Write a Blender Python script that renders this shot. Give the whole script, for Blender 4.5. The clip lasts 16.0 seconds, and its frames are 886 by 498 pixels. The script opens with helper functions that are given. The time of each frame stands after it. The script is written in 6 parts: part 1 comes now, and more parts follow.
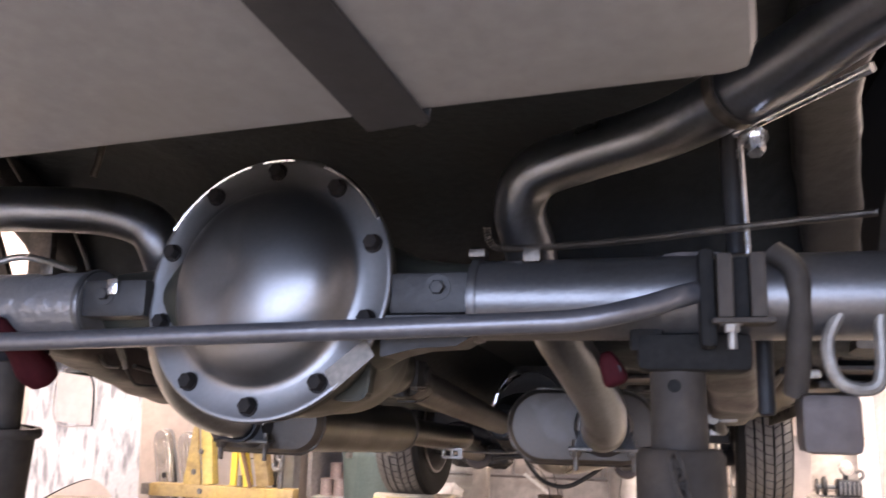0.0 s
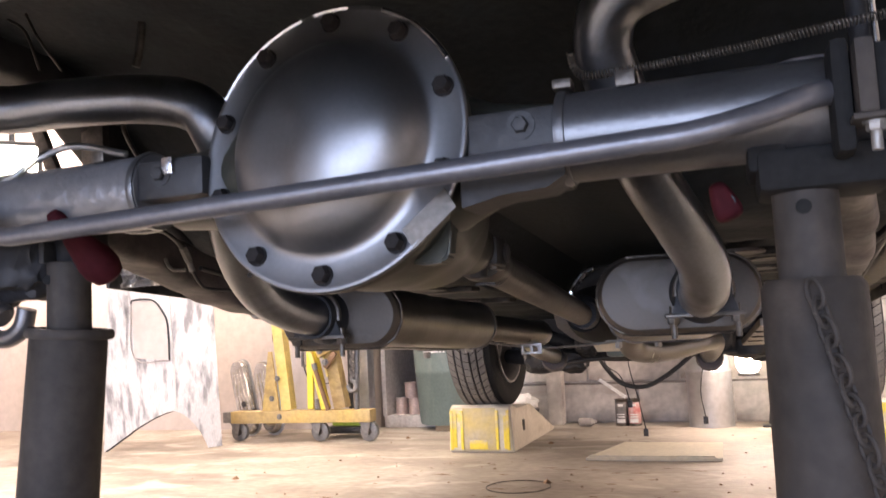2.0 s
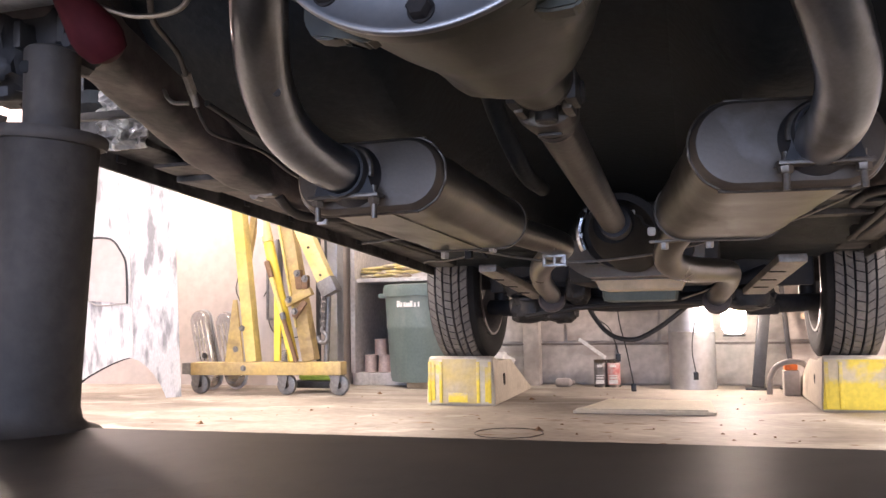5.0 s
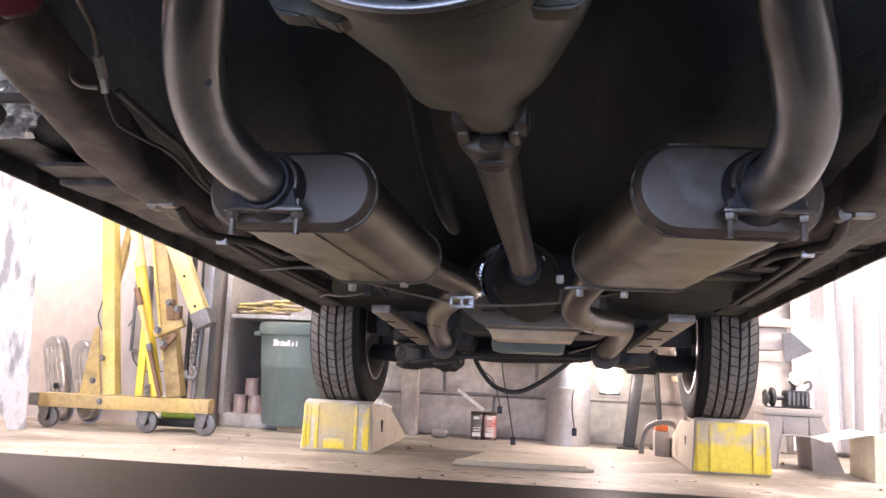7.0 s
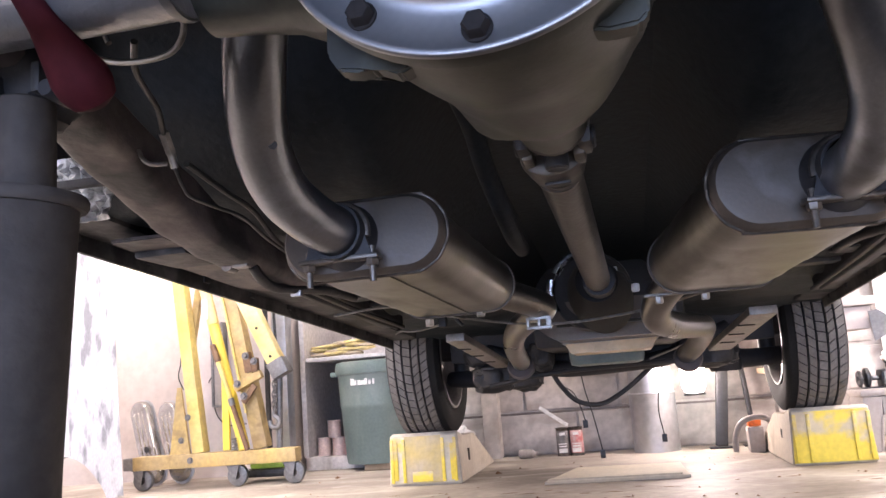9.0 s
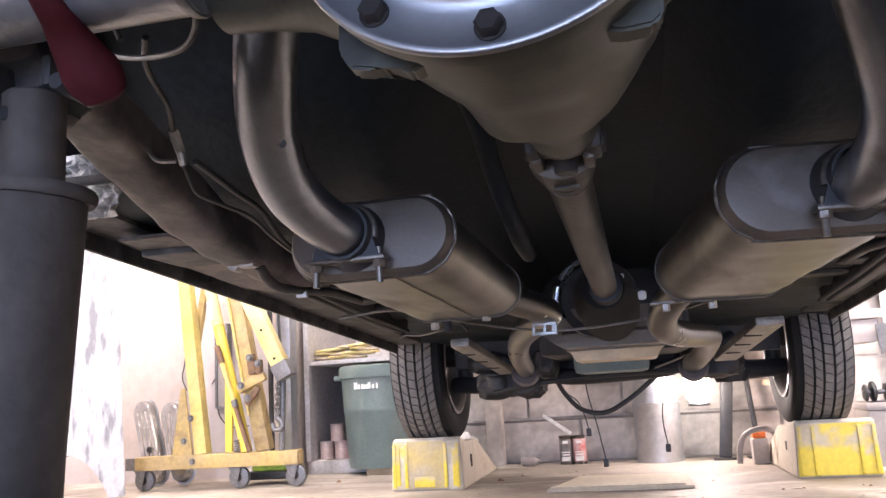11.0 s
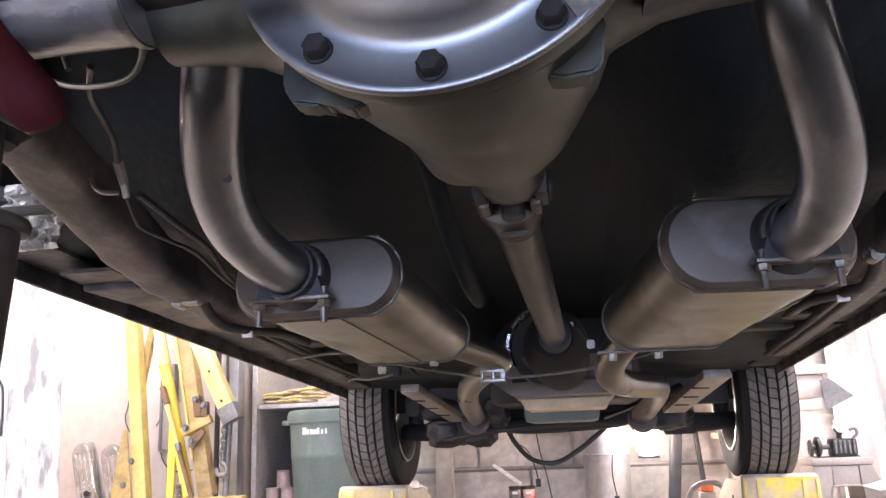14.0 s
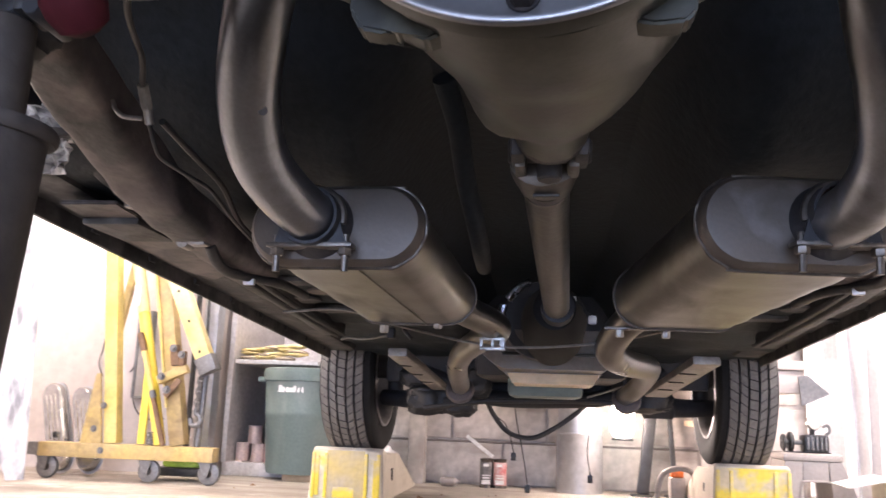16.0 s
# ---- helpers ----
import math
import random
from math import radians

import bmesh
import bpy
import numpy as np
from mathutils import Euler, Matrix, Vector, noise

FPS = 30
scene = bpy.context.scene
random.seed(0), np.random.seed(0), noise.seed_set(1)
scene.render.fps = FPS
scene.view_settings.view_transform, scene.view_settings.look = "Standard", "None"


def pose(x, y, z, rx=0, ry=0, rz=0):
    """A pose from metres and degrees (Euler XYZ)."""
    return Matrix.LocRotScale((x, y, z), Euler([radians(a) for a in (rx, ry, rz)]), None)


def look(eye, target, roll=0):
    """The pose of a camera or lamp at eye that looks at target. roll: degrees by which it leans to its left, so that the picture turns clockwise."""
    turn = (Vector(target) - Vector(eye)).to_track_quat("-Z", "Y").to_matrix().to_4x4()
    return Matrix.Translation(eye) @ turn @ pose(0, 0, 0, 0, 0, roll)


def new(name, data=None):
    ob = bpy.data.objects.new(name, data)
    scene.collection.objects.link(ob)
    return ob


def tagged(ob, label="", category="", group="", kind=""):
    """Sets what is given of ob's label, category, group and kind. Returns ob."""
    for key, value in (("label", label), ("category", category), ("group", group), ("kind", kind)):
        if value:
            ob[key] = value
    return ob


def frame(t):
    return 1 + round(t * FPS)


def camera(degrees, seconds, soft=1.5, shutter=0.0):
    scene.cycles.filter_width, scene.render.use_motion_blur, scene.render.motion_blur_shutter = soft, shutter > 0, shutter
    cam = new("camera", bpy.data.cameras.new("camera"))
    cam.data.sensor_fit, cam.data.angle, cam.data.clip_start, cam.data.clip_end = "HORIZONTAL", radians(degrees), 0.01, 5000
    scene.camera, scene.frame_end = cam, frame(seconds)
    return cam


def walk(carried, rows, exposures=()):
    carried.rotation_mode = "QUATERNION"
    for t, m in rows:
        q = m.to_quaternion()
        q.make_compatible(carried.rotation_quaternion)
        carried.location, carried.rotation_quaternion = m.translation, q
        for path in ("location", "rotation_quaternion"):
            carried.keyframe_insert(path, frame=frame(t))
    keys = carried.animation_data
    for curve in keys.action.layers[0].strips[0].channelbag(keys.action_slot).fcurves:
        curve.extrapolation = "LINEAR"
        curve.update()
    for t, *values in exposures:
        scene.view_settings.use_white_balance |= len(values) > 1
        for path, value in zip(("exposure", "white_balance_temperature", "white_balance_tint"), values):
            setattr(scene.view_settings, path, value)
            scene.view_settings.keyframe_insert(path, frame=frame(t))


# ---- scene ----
cam = camera(57.0, 16.0, shutter=0.4)
PATH = [
    (0, (0.385, -0.739, 0.55), (-0.159, 1.15, 0.921), 1.2),
    (0.5, (0.359, -0.719, 0.543), (-0.308, 1.145, 0.827), -0.6),
    (1, (0.341, -0.692, 0.537), (-0.361, 1.168, 0.748), -2.7),
    (1.5, (0.336, -0.677, 0.53), (-0.364, 1.184, 0.75), -2.5),
    (2, (0.336, -0.665, 0.491), (-0.345, 1.204, 0.69), -2.8),
    (2.5, (0.327, -0.623, 0.456), (-0.312, 1.267, 0.595), -1.8),
    (3, (0.315, -0.592, 0.423), (-0.3, 1.306, 0.561), -0.9),
    (3.2, (0.301, -0.578, 0.409), (-0.34, 1.312, 0.545), -0.6),
    (5.3, (0.151, -0.525, 0.346), (-0.405, 1.389, 0.507), -1.4),
    (5.5, (0.152, -0.525, 0.344), (-0.393, 1.395, 0.484), -1.8),
    (6, (0.154, -0.525, 0.342), (-0.364, 1.404, 0.446), -2.8),
    (6.5, (0.132, -0.493, 0.33), (-0.135, 1.474, 0.578), 1.7),
    (7, (0.082, -0.475, 0.331), (-0.19, 1.487, 0.612), 2.4),
    (7.5, (0.054, -0.464, 0.335), (-0.24, 1.492, 0.637), -1.3),
    (8, (0.063, -0.467, 0.346), (-0.24, 1.486, 0.657), -5.2),
    (8.5, (0.06, -0.475, 0.343), (-0.341, 1.459, 0.658), -4.1),
    (9, (0.061, -0.476, 0.344), (-0.345, 1.453, 0.678), -4.4),
    (11.5, (0.058, -0.47, 0.34), (-0.352, 1.456, 0.691), -2.9),
    (12, (0.062, -0.462, 0.342), (-0.212, 1.484, 0.712), -5.5),
    (12.5, (0.07, -0.462, 0.342), (-0.196, 1.475, 0.763), -4.4),
    (13, (0.069, -0.465, 0.339), (-0.229, 1.467, 0.762), -3.4),
    (13.5, (0.068, -0.471, 0.337), (-0.238, 1.456, 0.778), -3.5),
    (14, (0.07, -0.467, 0.336), (-0.239, 1.456, 0.793), -2.2),
    (14.5, (0.093, -0.473, 0.34), (-0.267, 1.451, 0.752), -2.2),
    (15, (0.089, -0.478, 0.334), (-0.345, 1.431, 0.741), -0.2),
    (15.5, (0.063, -0.476, 0.329), (-0.333, 1.443, 0.733), 1.5),
    (16, (0.015, -0.444, 0.326), (-0.244, 1.5, 0.716), 2.1),
]
walk(cam, [(t, look(eye, target, roll)) for t, eye, target, roll in PATH],
     exposures=[(0, 0.88, 7200, 14), (0.5, 1.03, 7300, 13), (1.5, 0.84, 7350, 12.5), (3, 0.80, 7250, 12.5), (6, 0.84, 6650, 13), (9, 0.93, 6350, 13), (16, 1.04, 6550, 12.5)])
# ---------------------------------------------------------------- world and light
world = bpy.data.worlds.new("shop_air")
scene.world = world
world.use_nodes = True
world.node_tree.nodes["Background"].inputs[0].default_value = (0.82, 0.90, 1.0, 1)
world.node_tree.nodes["Background"].inputs[1].default_value = 0.085


def area_lamp(name, m, sx, sy, watts, colour):
    data = bpy.data.lights.new(name, "AREA")
    data.shape, data.size, data.size_y, data.energy, data.color = "RECTANGLE", sx, sy, watts, colour
    ob = new(name, data)
    ob.matrix_world = m
    return ob


WARM, PALE = (1.0, 0.81, 0.75), (0.84, 0.85, 1.0)
TUBES = ((-2.3, 1.0, 6, WARM), (2.3, 1.0, 19, WARM), (-1.5, -2.5, 150, PALE), (1.5, -2.5, 150, PALE), (-1.1, 2.4, 22, WARM), (1.4, 2.5, 13, WARM))
WORK_LAMPS = (((-2.52, 2.86, 1.42), (-2.40, 3.26, 0.95), 8), ((1.95, 2.55, 1.25), (-0.1, 3.3, 0.2), 22), ((-2.60, 1.95, 1.30), (-0.4, 0.0, 0.66), 34), ((-3.55, 2.55, 1.75), (-3.95, 3.26, 1.5), 30))
# ceiling tubes over both sides of the car and behind it, and work lamps by the walls; the last lamp is added to whiten
# the wall
for lx, ly, watts, tint in TUBES:
    area_lamp("ceiling_tube_light", pose(lx, ly, 2.88), 0.30, 1.5, watts, tint)
for at, aim, watts in WORK_LAMPS:
    area_lamp("work_lamp_light", look(at, aim), 0.24, 0.16, watts, WARM)
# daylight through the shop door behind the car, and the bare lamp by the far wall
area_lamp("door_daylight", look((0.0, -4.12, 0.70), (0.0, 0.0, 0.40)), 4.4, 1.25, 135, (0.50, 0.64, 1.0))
bare = bpy.data.lights.new("bare_lamp_light", "POINT")
bare.energy, bare.shadow_soft_size, bare.color = 12.0, 0.07, WARM
new("bare_lamp_light", bare).location = (0.33, 3.10, 0.36)


# ---------------------------------------------------------------- materials
def material(name, base, rough=0.5, metal=0.0, second=None, scale=8.0, fine=90.0, bump=0.1, amount=0.5, rough_var=0.1, stretch=(1, 1, 1), spec=0.5):
    """A surface of two tones at two scales, with grain in the relief and the gloss."""
    mat = bpy.data.materials.new(name)
    mat.use_nodes = True
    nt = mat.node_tree
    p = nt.nodes["Principled BSDF"]
    co, mp = nt.nodes.new("ShaderNodeTexCoord"), nt.nodes.new("ShaderNodeMapping")
    mp.inputs["Scale"].default_value = stretch
    nt.links.new(co.outputs["Object"], mp.inputs["Vector"])
    big, small = nt.nodes.new("ShaderNodeTexNoise"), nt.nodes.new("ShaderNodeTexNoise")
    for n, s, d in ((big, scale, 5), (small, fine, 3)):
        n.inputs["Scale"].default_value, n.inputs["Detail"].default_value = s, d
        nt.links.new(mp.outputs[0], n.inputs["Vector"])
    ramp = nt.nodes.new("ShaderNodeValToRGB")
    ramp.color_ramp.elements[0].position, ramp.color_ramp.elements[1].position = 0.5 - 0.22, 0.5 + 0.22
    second = second or tuple(0.6 * c for c in base)
    ramp.color_ramp.elements[0].color, ramp.color_ramp.elements[1].color = (*second, 1), (*base, 1)
    nt.links.new(big.outputs["Fac"], ramp.inputs[0])
    mix = nt.nodes.new("ShaderNodeMix")
    mix.data_type, mix.blend_type = "RGBA", "MULTIPLY"
    mix.inputs["Factor"].default_value = amount
    grey = nt.nodes.new("ShaderNodeMapRange")
    grey.inputs["From Min"].default_value, grey.inputs["From Max"].default_value = 0.3, 0.7
    grey.inputs["To Min"].default_value, grey.inputs["To Max"].default_value = 0.55, 1.15
    nt.links.new(small.outputs["Fac"], grey.inputs["Value"])
    nt.links.new(ramp.outputs[0], mix.inputs["A"])
    nt.links.new(grey.outputs[0], mix.inputs["B"])
    nt.links.new(mix.outputs["Result"], p.inputs["Base Color"])
    rr = nt.nodes.new("ShaderNodeMapRange")
    rr.inputs["To Min"].default_value, rr.inputs["To Max"].default_value = max(0.03, rough - rough_var), min(1, rough + rough_var)
    nt.links.new(big.outputs["Fac"], rr.inputs["Value"])
    nt.links.new(rr.outputs[0], p.inputs["Roughness"])
    p.inputs["Metallic"].default_value = metal
    p.inputs["Specular IOR Level"].default_value = spec
    if bump:
        b = nt.nodes.new("ShaderNodeBump")
        b.inputs["Strength"].default_value, b.inputs["Distance"].default_value = bump, 0.004
        nt.links.new(small.outputs["Fac"], b.inputs["Height"])
        nt.links.new(b.outputs[0], p.inputs["Normal"])
    return mat


def glowing(name, colour, strength):
    mat = bpy.data.materials.new(name)
    mat.use_nodes = True
    p = mat.node_tree.nodes["Principled BSDF"]
    p.inputs["Base Color"].default_value = (*colour, 1)
    p.inputs["Emission Color"].default_value = (*colour, 1)
    p.inputs["Emission Strength"].default_value = strength
    return mat


M = {
    "cover": material("polished_cover", (0.295, 0.296, 0.305), 0.42, 1.0, (0.235, 0.235, 0.237), 5, 220, 0.012, 0.12, 0.05),
    "housing": material("cast_housing", (0.062, 0.064, 0.050), 0.44, 0.4, (0.031, 0.032, 0.026), 9, 160, 0.05, 0.35, 0.08),
    "axle": material("grey_painted_axle", (0.20, 0.20, 0.205), 0.36, 0.8, (0.14, 0.14, 0.143), 6, 240, 0.08, 0.2, 0.06),
    # Left tube: glossy wrinkled paint, its base paler for the light on that side.
    "axle_lit_gloss": material("lit_glossy_axle_paint", (0.27, 0.27, 0.28), 0.30, 0.6, (0.20, 0.20, 0.205), 9, 75, 0.5, 0.2, 0.08),
    "case_brown": material("oily_case", (0.22, 0.185, 0.145), 0.42, 0.3, (0.13, 0.108, 0.085), 7, 120, 0.15, 0.3),
    "dark_iron": material("dark_iron", (0.035, 0.034, 0.034), 0.5, 0.3, (0.03, 0.03, 0.03), 12, 120, 0.2, 0.5),
    "bolt": material("black_bolt", (0.020, 0.017, 0.016), 0.66, 0.0, (0.010, 0.009, 0.009), 30, 200, 0.1, spec=0.2),
    "sway": material("sway_bar_paint", (0.20, 0.20, 0.215), 0.36, 0.6, (0.14, 0.14, 0.15), 14, 160, 0.06, 0.3),
    "pipe": material("aluminised_pipe", (0.285, 0.305, 0.345), 0.30, 0.95, (0.165, 0.168, 0.17), 6, 240, 0.03, 0.2, 0.07),
    "muffler": material("muffler_sheet", (0.165, 0.160, 0.140), 0.33, 0.85, (0.075, 0.072, 0.062), 7, 120, 0.04, 0.25, 0.08),
    "cap": material("muffler_cap", (0.088, 0.070, 0.054), 0.46, 0.45, (0.056, 0.046, 0.037), 8, 240, 0.05, 0.2),
    "dark_pipe": material("dull_pipe", (0.14, 0.132, 0.118), 0.30, 0.9, (0.11, 0.10, 0.088), 9, 160, 0.05, 0.3, 0.08),
    "clamp": material("zinc_clamp", (0.15, 0.13, 0.11), 0.40, 0.8, (0.065, 0.058, 0.050), 40, 160, 0.1),
    "zinc": material("dull_zinc", (0.36, 0.35, 0.33), 0.36, 0.8, (0.24, 0.23, 0.21), 40, 160, 0.1),
    "bright": material("bright_zinc", (0.85, 0.85, 0.86), 0.25, 1.0, (0.7, 0.7, 0.7), 30, 160, 0.05),
    "shaft": material("driveshaft_steel", (0.115, 0.107, 0.094), 0.42, 0.6, (0.065, 0.060, 0.053), 8, 120, 0.15, 0.5),
    "under": material("undercoat_black", (0.030, 0.030, 0.032), 0.52, 0.0, (0.016, 0.016, 0.018), 5, 60, 0.35, 0.5, spec=0.3),
    "floorpan": material("dirty_floor_pan", (0.021, 0.028, 0.034), 0.62, 0.0, (0.009, 0.0125, 0.0155), 6, 70, 0.4, 0.6, spec=0.2),
    "sill": material("mottled_sill_undercoat", (0.085, 0.082, 0.080), 0.6, 0.0, (0.018, 0.018, 0.019), 13, 60, 0.5, 0.6, spec=0.3),
    "rail": material("rail_primer", (0.115, 0.096, 0.090), 0.6, 0.1, (0.026, 0.024, 0.024), 11, 60, 0.4, 0.5),
    "galv": material("bare_rail_steel", (0.36, 0.34, 0.31), 0.45, 0.5, (0.18, 0.165, 0.15), 22, 120, 0.25, 0.5),
    "tank": material("fuel_tank_grey", (0.30, 0.295, 0.295), 0.46, 0.35, (0.26, 0.255, 0.255), 3, 90, 0.05, 0.25),
    "strap": material("tank_strap", (0.032, 0.031, 0.032), 0.62, 0.0, None, 10, 90, 0.1),
    "red": material("red_bushing", (0.055, 0.008, 0.011), 0.75, 0.0, (0.030, 0.003, 0.005), 12, 90, 0.1, spec=0.12),
    "stand": material("axle_stand_paint", (0.062, 0.053, 0.046), 0.70, 0.0, (0.034, 0.029, 0.025), 10, 70, 0.3, 0.5, spec=0.3),
    "beam": material("greasy_steel_beam", (0.042, 0.037, 0.033), 0.55, 0.1, (0.026, 0.023, 0.021), 6, 40, 0.30, 0.5, 0.12),
    # Black rubber; on the tyres it also puts shade into the grooves.
    "rubber_dark": material("black_rubber_groove_shade", (0.018, 0.018, 0.018), 0.85, 0.0, (0.012, 0.012, 0.012), 14, 150, 0.2, 0.5, spec=0.2),
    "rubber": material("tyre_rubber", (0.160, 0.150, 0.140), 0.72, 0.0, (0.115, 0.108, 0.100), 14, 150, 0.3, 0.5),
    "rim": material("steel_rim", (0.34, 0.33, 0.32), 0.4, 0.8, (0.20, 0.19, 0.185), 14, 120, 0.15, 0.4),
    "alu": material("cast_aluminium", (0.62, 0.62, 0.63), 0.42, 0.9, (0.42, 0.42, 0.43), 14, 120, 0.2, 0.4),
    "pan": material("tan_oil_pan", (0.74, 0.575, 0.35), 0.42, 0.1, (0.48, 0.36, 0.21), 8, 90, 0.08, 0.2),
    "wire": material("black_wire", (0.03, 0.03, 0.03), 0.5, 0.0, None, 30, 100, 0.0),
    "spring": material("steel_spring_line", (0.30, 0.29, 0.27), 0.32, 0.9, (0.28, 0.27, 0.25), 40, 100, 0.0),
    "body": material("body_paint_dark", (0.032, 0.030, 0.030), 0.5, 0.0, (0.018, 0.017, 0.017), 5, 90, 0.1),
    "concrete": material("shop_floor", (0.49, 0.445, 0.385), 0.62, 0.0, (0.20, 0.168, 0.132), 2.6, 34, 0.4, 0.5, 0.14, (0.8, 1.25, 1)),
    "wall": material("block_wall_paint", (0.66, 0.625, 0.59), 0.75, 0.0, (0.40, 0.365, 0.335), 2.2, 30, 0.4, 0.45),
    "wall_pale": material("pale_wall", (0.58, 0.525, 0.50), 0.7, 0.0, (0.44, 0.39, 0.365), 1.1, 24, 0.2, 0.25),
    "ceiling": material("ceiling_board", (0.72, 0.70, 0.67), 0.8, 0.0, (0.6, 0.58, 0.55), 1.5, 30, 0.2, 0.3),
    "joint": material("wall_ledge", (0.27, 0.24, 0.22), 0.8, 0.0, None, 4, 40, 0.3),
    "yellow": material("hoist_yellow", (0.79, 0.62, 0.12), 0.42, 0.0, (0.74, 0.60, 0.27), 4, 50, 0.12, 0.35),
    "lemon": material("fresh_lemon_paint", (0.86, 0.67, 0.05), 0.40, 0.0, (0.78, 0.62, 0.14), 6, 60, 0.08, 0.2),
    "ochre": material("worn_ochre_beam", (0.58, 0.42, 0.14), 0.5, 0.1, (0.44, 0.33, 0.18), 6, 60, 0.15, 0.4),
    "ochre_pale": material("faded_hoist_paint", (0.80, 0.70, 0.44), 0.5, 0.0, (0.74, 0.56, 0.14), 5, 60, 0.12, 0.3),
    "hoist_grey": material("hoist_grey_steel", (0.24, 0.235, 0.23), 0.45, 0.5, (0.15, 0.15, 0.15), 14, 90, 0.2),
    "brown": material("rusty_lever", (0.26, 0.155, 0.085), 0.5, 0.3, (0.16, 0.09, 0.05), 16, 90, 0.2),
    "ramp": material("ramp_tan", (0.64, 0.58, 0.48), 0.55, 0.0, (0.52, 0.46, 0.37), 5, 60, 0.15, 0.3),
    "ramp_yellow": material("ramp_yellow_paint", (0.78, 0.61, 0.07), 0.5, 0.0, (0.58, 0.49, 0.33), 5.5, 60, 0.15, 0.3),
    "ramp_pale": material("ramp_faded_paint", (0.64, 0.585, 0.46), 0.55, 0.0, (0.76, 0.62, 0.12), 7, 60, 0.15, 0.3),
    "ramp_grey": material("ramp_worn_grey", (0.44, 0.385, 0.31), 0.6, 0.0, (0.62, 0.47, 0.12), 9, 60, 0.15, 0.3),
    # Solid plates in this colour draw the shade inside holes and slots.
    "hole": material("recess_shade", (0.03, 0.025, 0.02), 0.8, 0.0, None, 10, 50, 0.1),
    "bin": material("green_bin_plastic", (0.135, 0.180, 0.168), 0.45, 0.0, (0.105, 0.145, 0.135), 6, 90, 0.06, 0.3),
    "white": material("white_marking", (0.8, 0.8, 0.78), 0.6, 0.0, (0.7, 0.7, 0.68), 9, 60, 0.05),
    "cabinet": material("grey_cabinet_steel", (0.62, 0.59, 0.58), 0.5, 0.0, (0.52, 0.49, 0.48), 4, 60, 0.1),
    "can": material("pinkish_can", (0.60, 0.46, 0.42), 0.45, 0.2, (0.45, 0.36, 0.33), 14, 90, 0.1),
    "can_red": material("red_label", (0.52, 0.06, 0.055), 0.45, 0.0, (0.62, 0.55, 0.52), 30, 90, 0.0),
    "can_dark": material("dark_label", (0.06, 0.055, 0.055), 0.45, 0.0, (0.25, 0.24, 0.23), 40, 90, 0.0),
    "card": material("pale_cardboard", (0.78, 0.72, 0.58), 0.75, 0.0, (0.68, 0.62, 0.49), 4, 50, 0.15, 0.25),
    "plastic": material("grey_plastic", (0.36, 0.325, 0.305), 0.5, 0.0, (0.29, 0.262, 0.246), 6, 80, 0.08, 0.25),
    "primer": material("fender_primer", (0.64, 0.625, 0.62), 0.5, 0.0, (0.29, 0.28, 0.285), 6, 60, 0.05, 0.4, 0.1, (4.5, 4.5, 1.1)),
    "chrome": material("chrome_part", (0.66, 0.64, 0.62), 0.24, 0.9, (0.42, 0.40, 0.38), 10, 90, 0.03),
    "galvanised": material("galvanised_duct", (0.56, 0.58, 0.61), 0.40, 0.75, (0.45, 0.46, 0.48), 8, 40, 0.08, 0.3),
    "wood": material("bench_wood", (0.45, 0.34, 0.23), 0.6, 0.0, (0.30, 0.22, 0.14), 7, 60, 0.2, 0.4, 0.1, (1, 1, 6)),
    "cloth": material("hung_sheet", (0.74, 0.72, 0.71), 0.85, 0.0, (0.62, 0.60, 0.60), 2.5, 60, 0.15, 0.25),
    "tool": material("tool_black", (0.05, 0.05, 0.052), 0.4, 0.2, (0.03, 0.03, 0.03), 20, 90, 0.15),
    "green": material("lime_tool", (0.32, 0.48, 0.06), 0.4, 0.0, (0.22, 0.34, 0.05), 20, 90, 0.1),
    "glove": material("yellow_gloves", (0.70, 0.60, 0.34), 0.8, 0.0, (0.66, 0.50, 0.14), 14, 70, 0.3),
    "glove_dark": material("brown_gloves", (0.60, 0.52, 0.40), 0.8, 0.0, (0.34, 0.22, 0.13), 14, 70, 0.3),
    "orange": material("orange_plastic", (0.75, 0.17, 0.03), 0.45, 0.0, (0.6, 0.13, 0.03), 20, 90, 0.05),
    "foil": material("crumpled_foil", (0.85, 0.85, 0.84), 0.35, 0.4, (0.16, 0.16, 0.16), 40, 90, 0.8, 0.6),
    "tube_glow": glowing("tube_glow", (1.0, 0.96, 0.9), 14.0),
    "lamp_glow": glowing("lamp_glow", (1.0, 0.95, 0.86), 12.0),
}

# primer with rubbed dark strokes, ramp paint worn off in patches
for name, low, high in (("primer", 0.36, 0.49), ("ramp_yellow", 0.43, 0.49), ("ramp_pale", 0.36, 0.44), ("rail", 0.40, 0.56), ("sill", 0.42, 0.58)):
    ramp = next(n for n in M[name].node_tree.nodes if n.bl_idname == "ShaderNodeValToRGB").color_ramp
    ramp.elements[0].position, ramp.elements[1].position = low, high



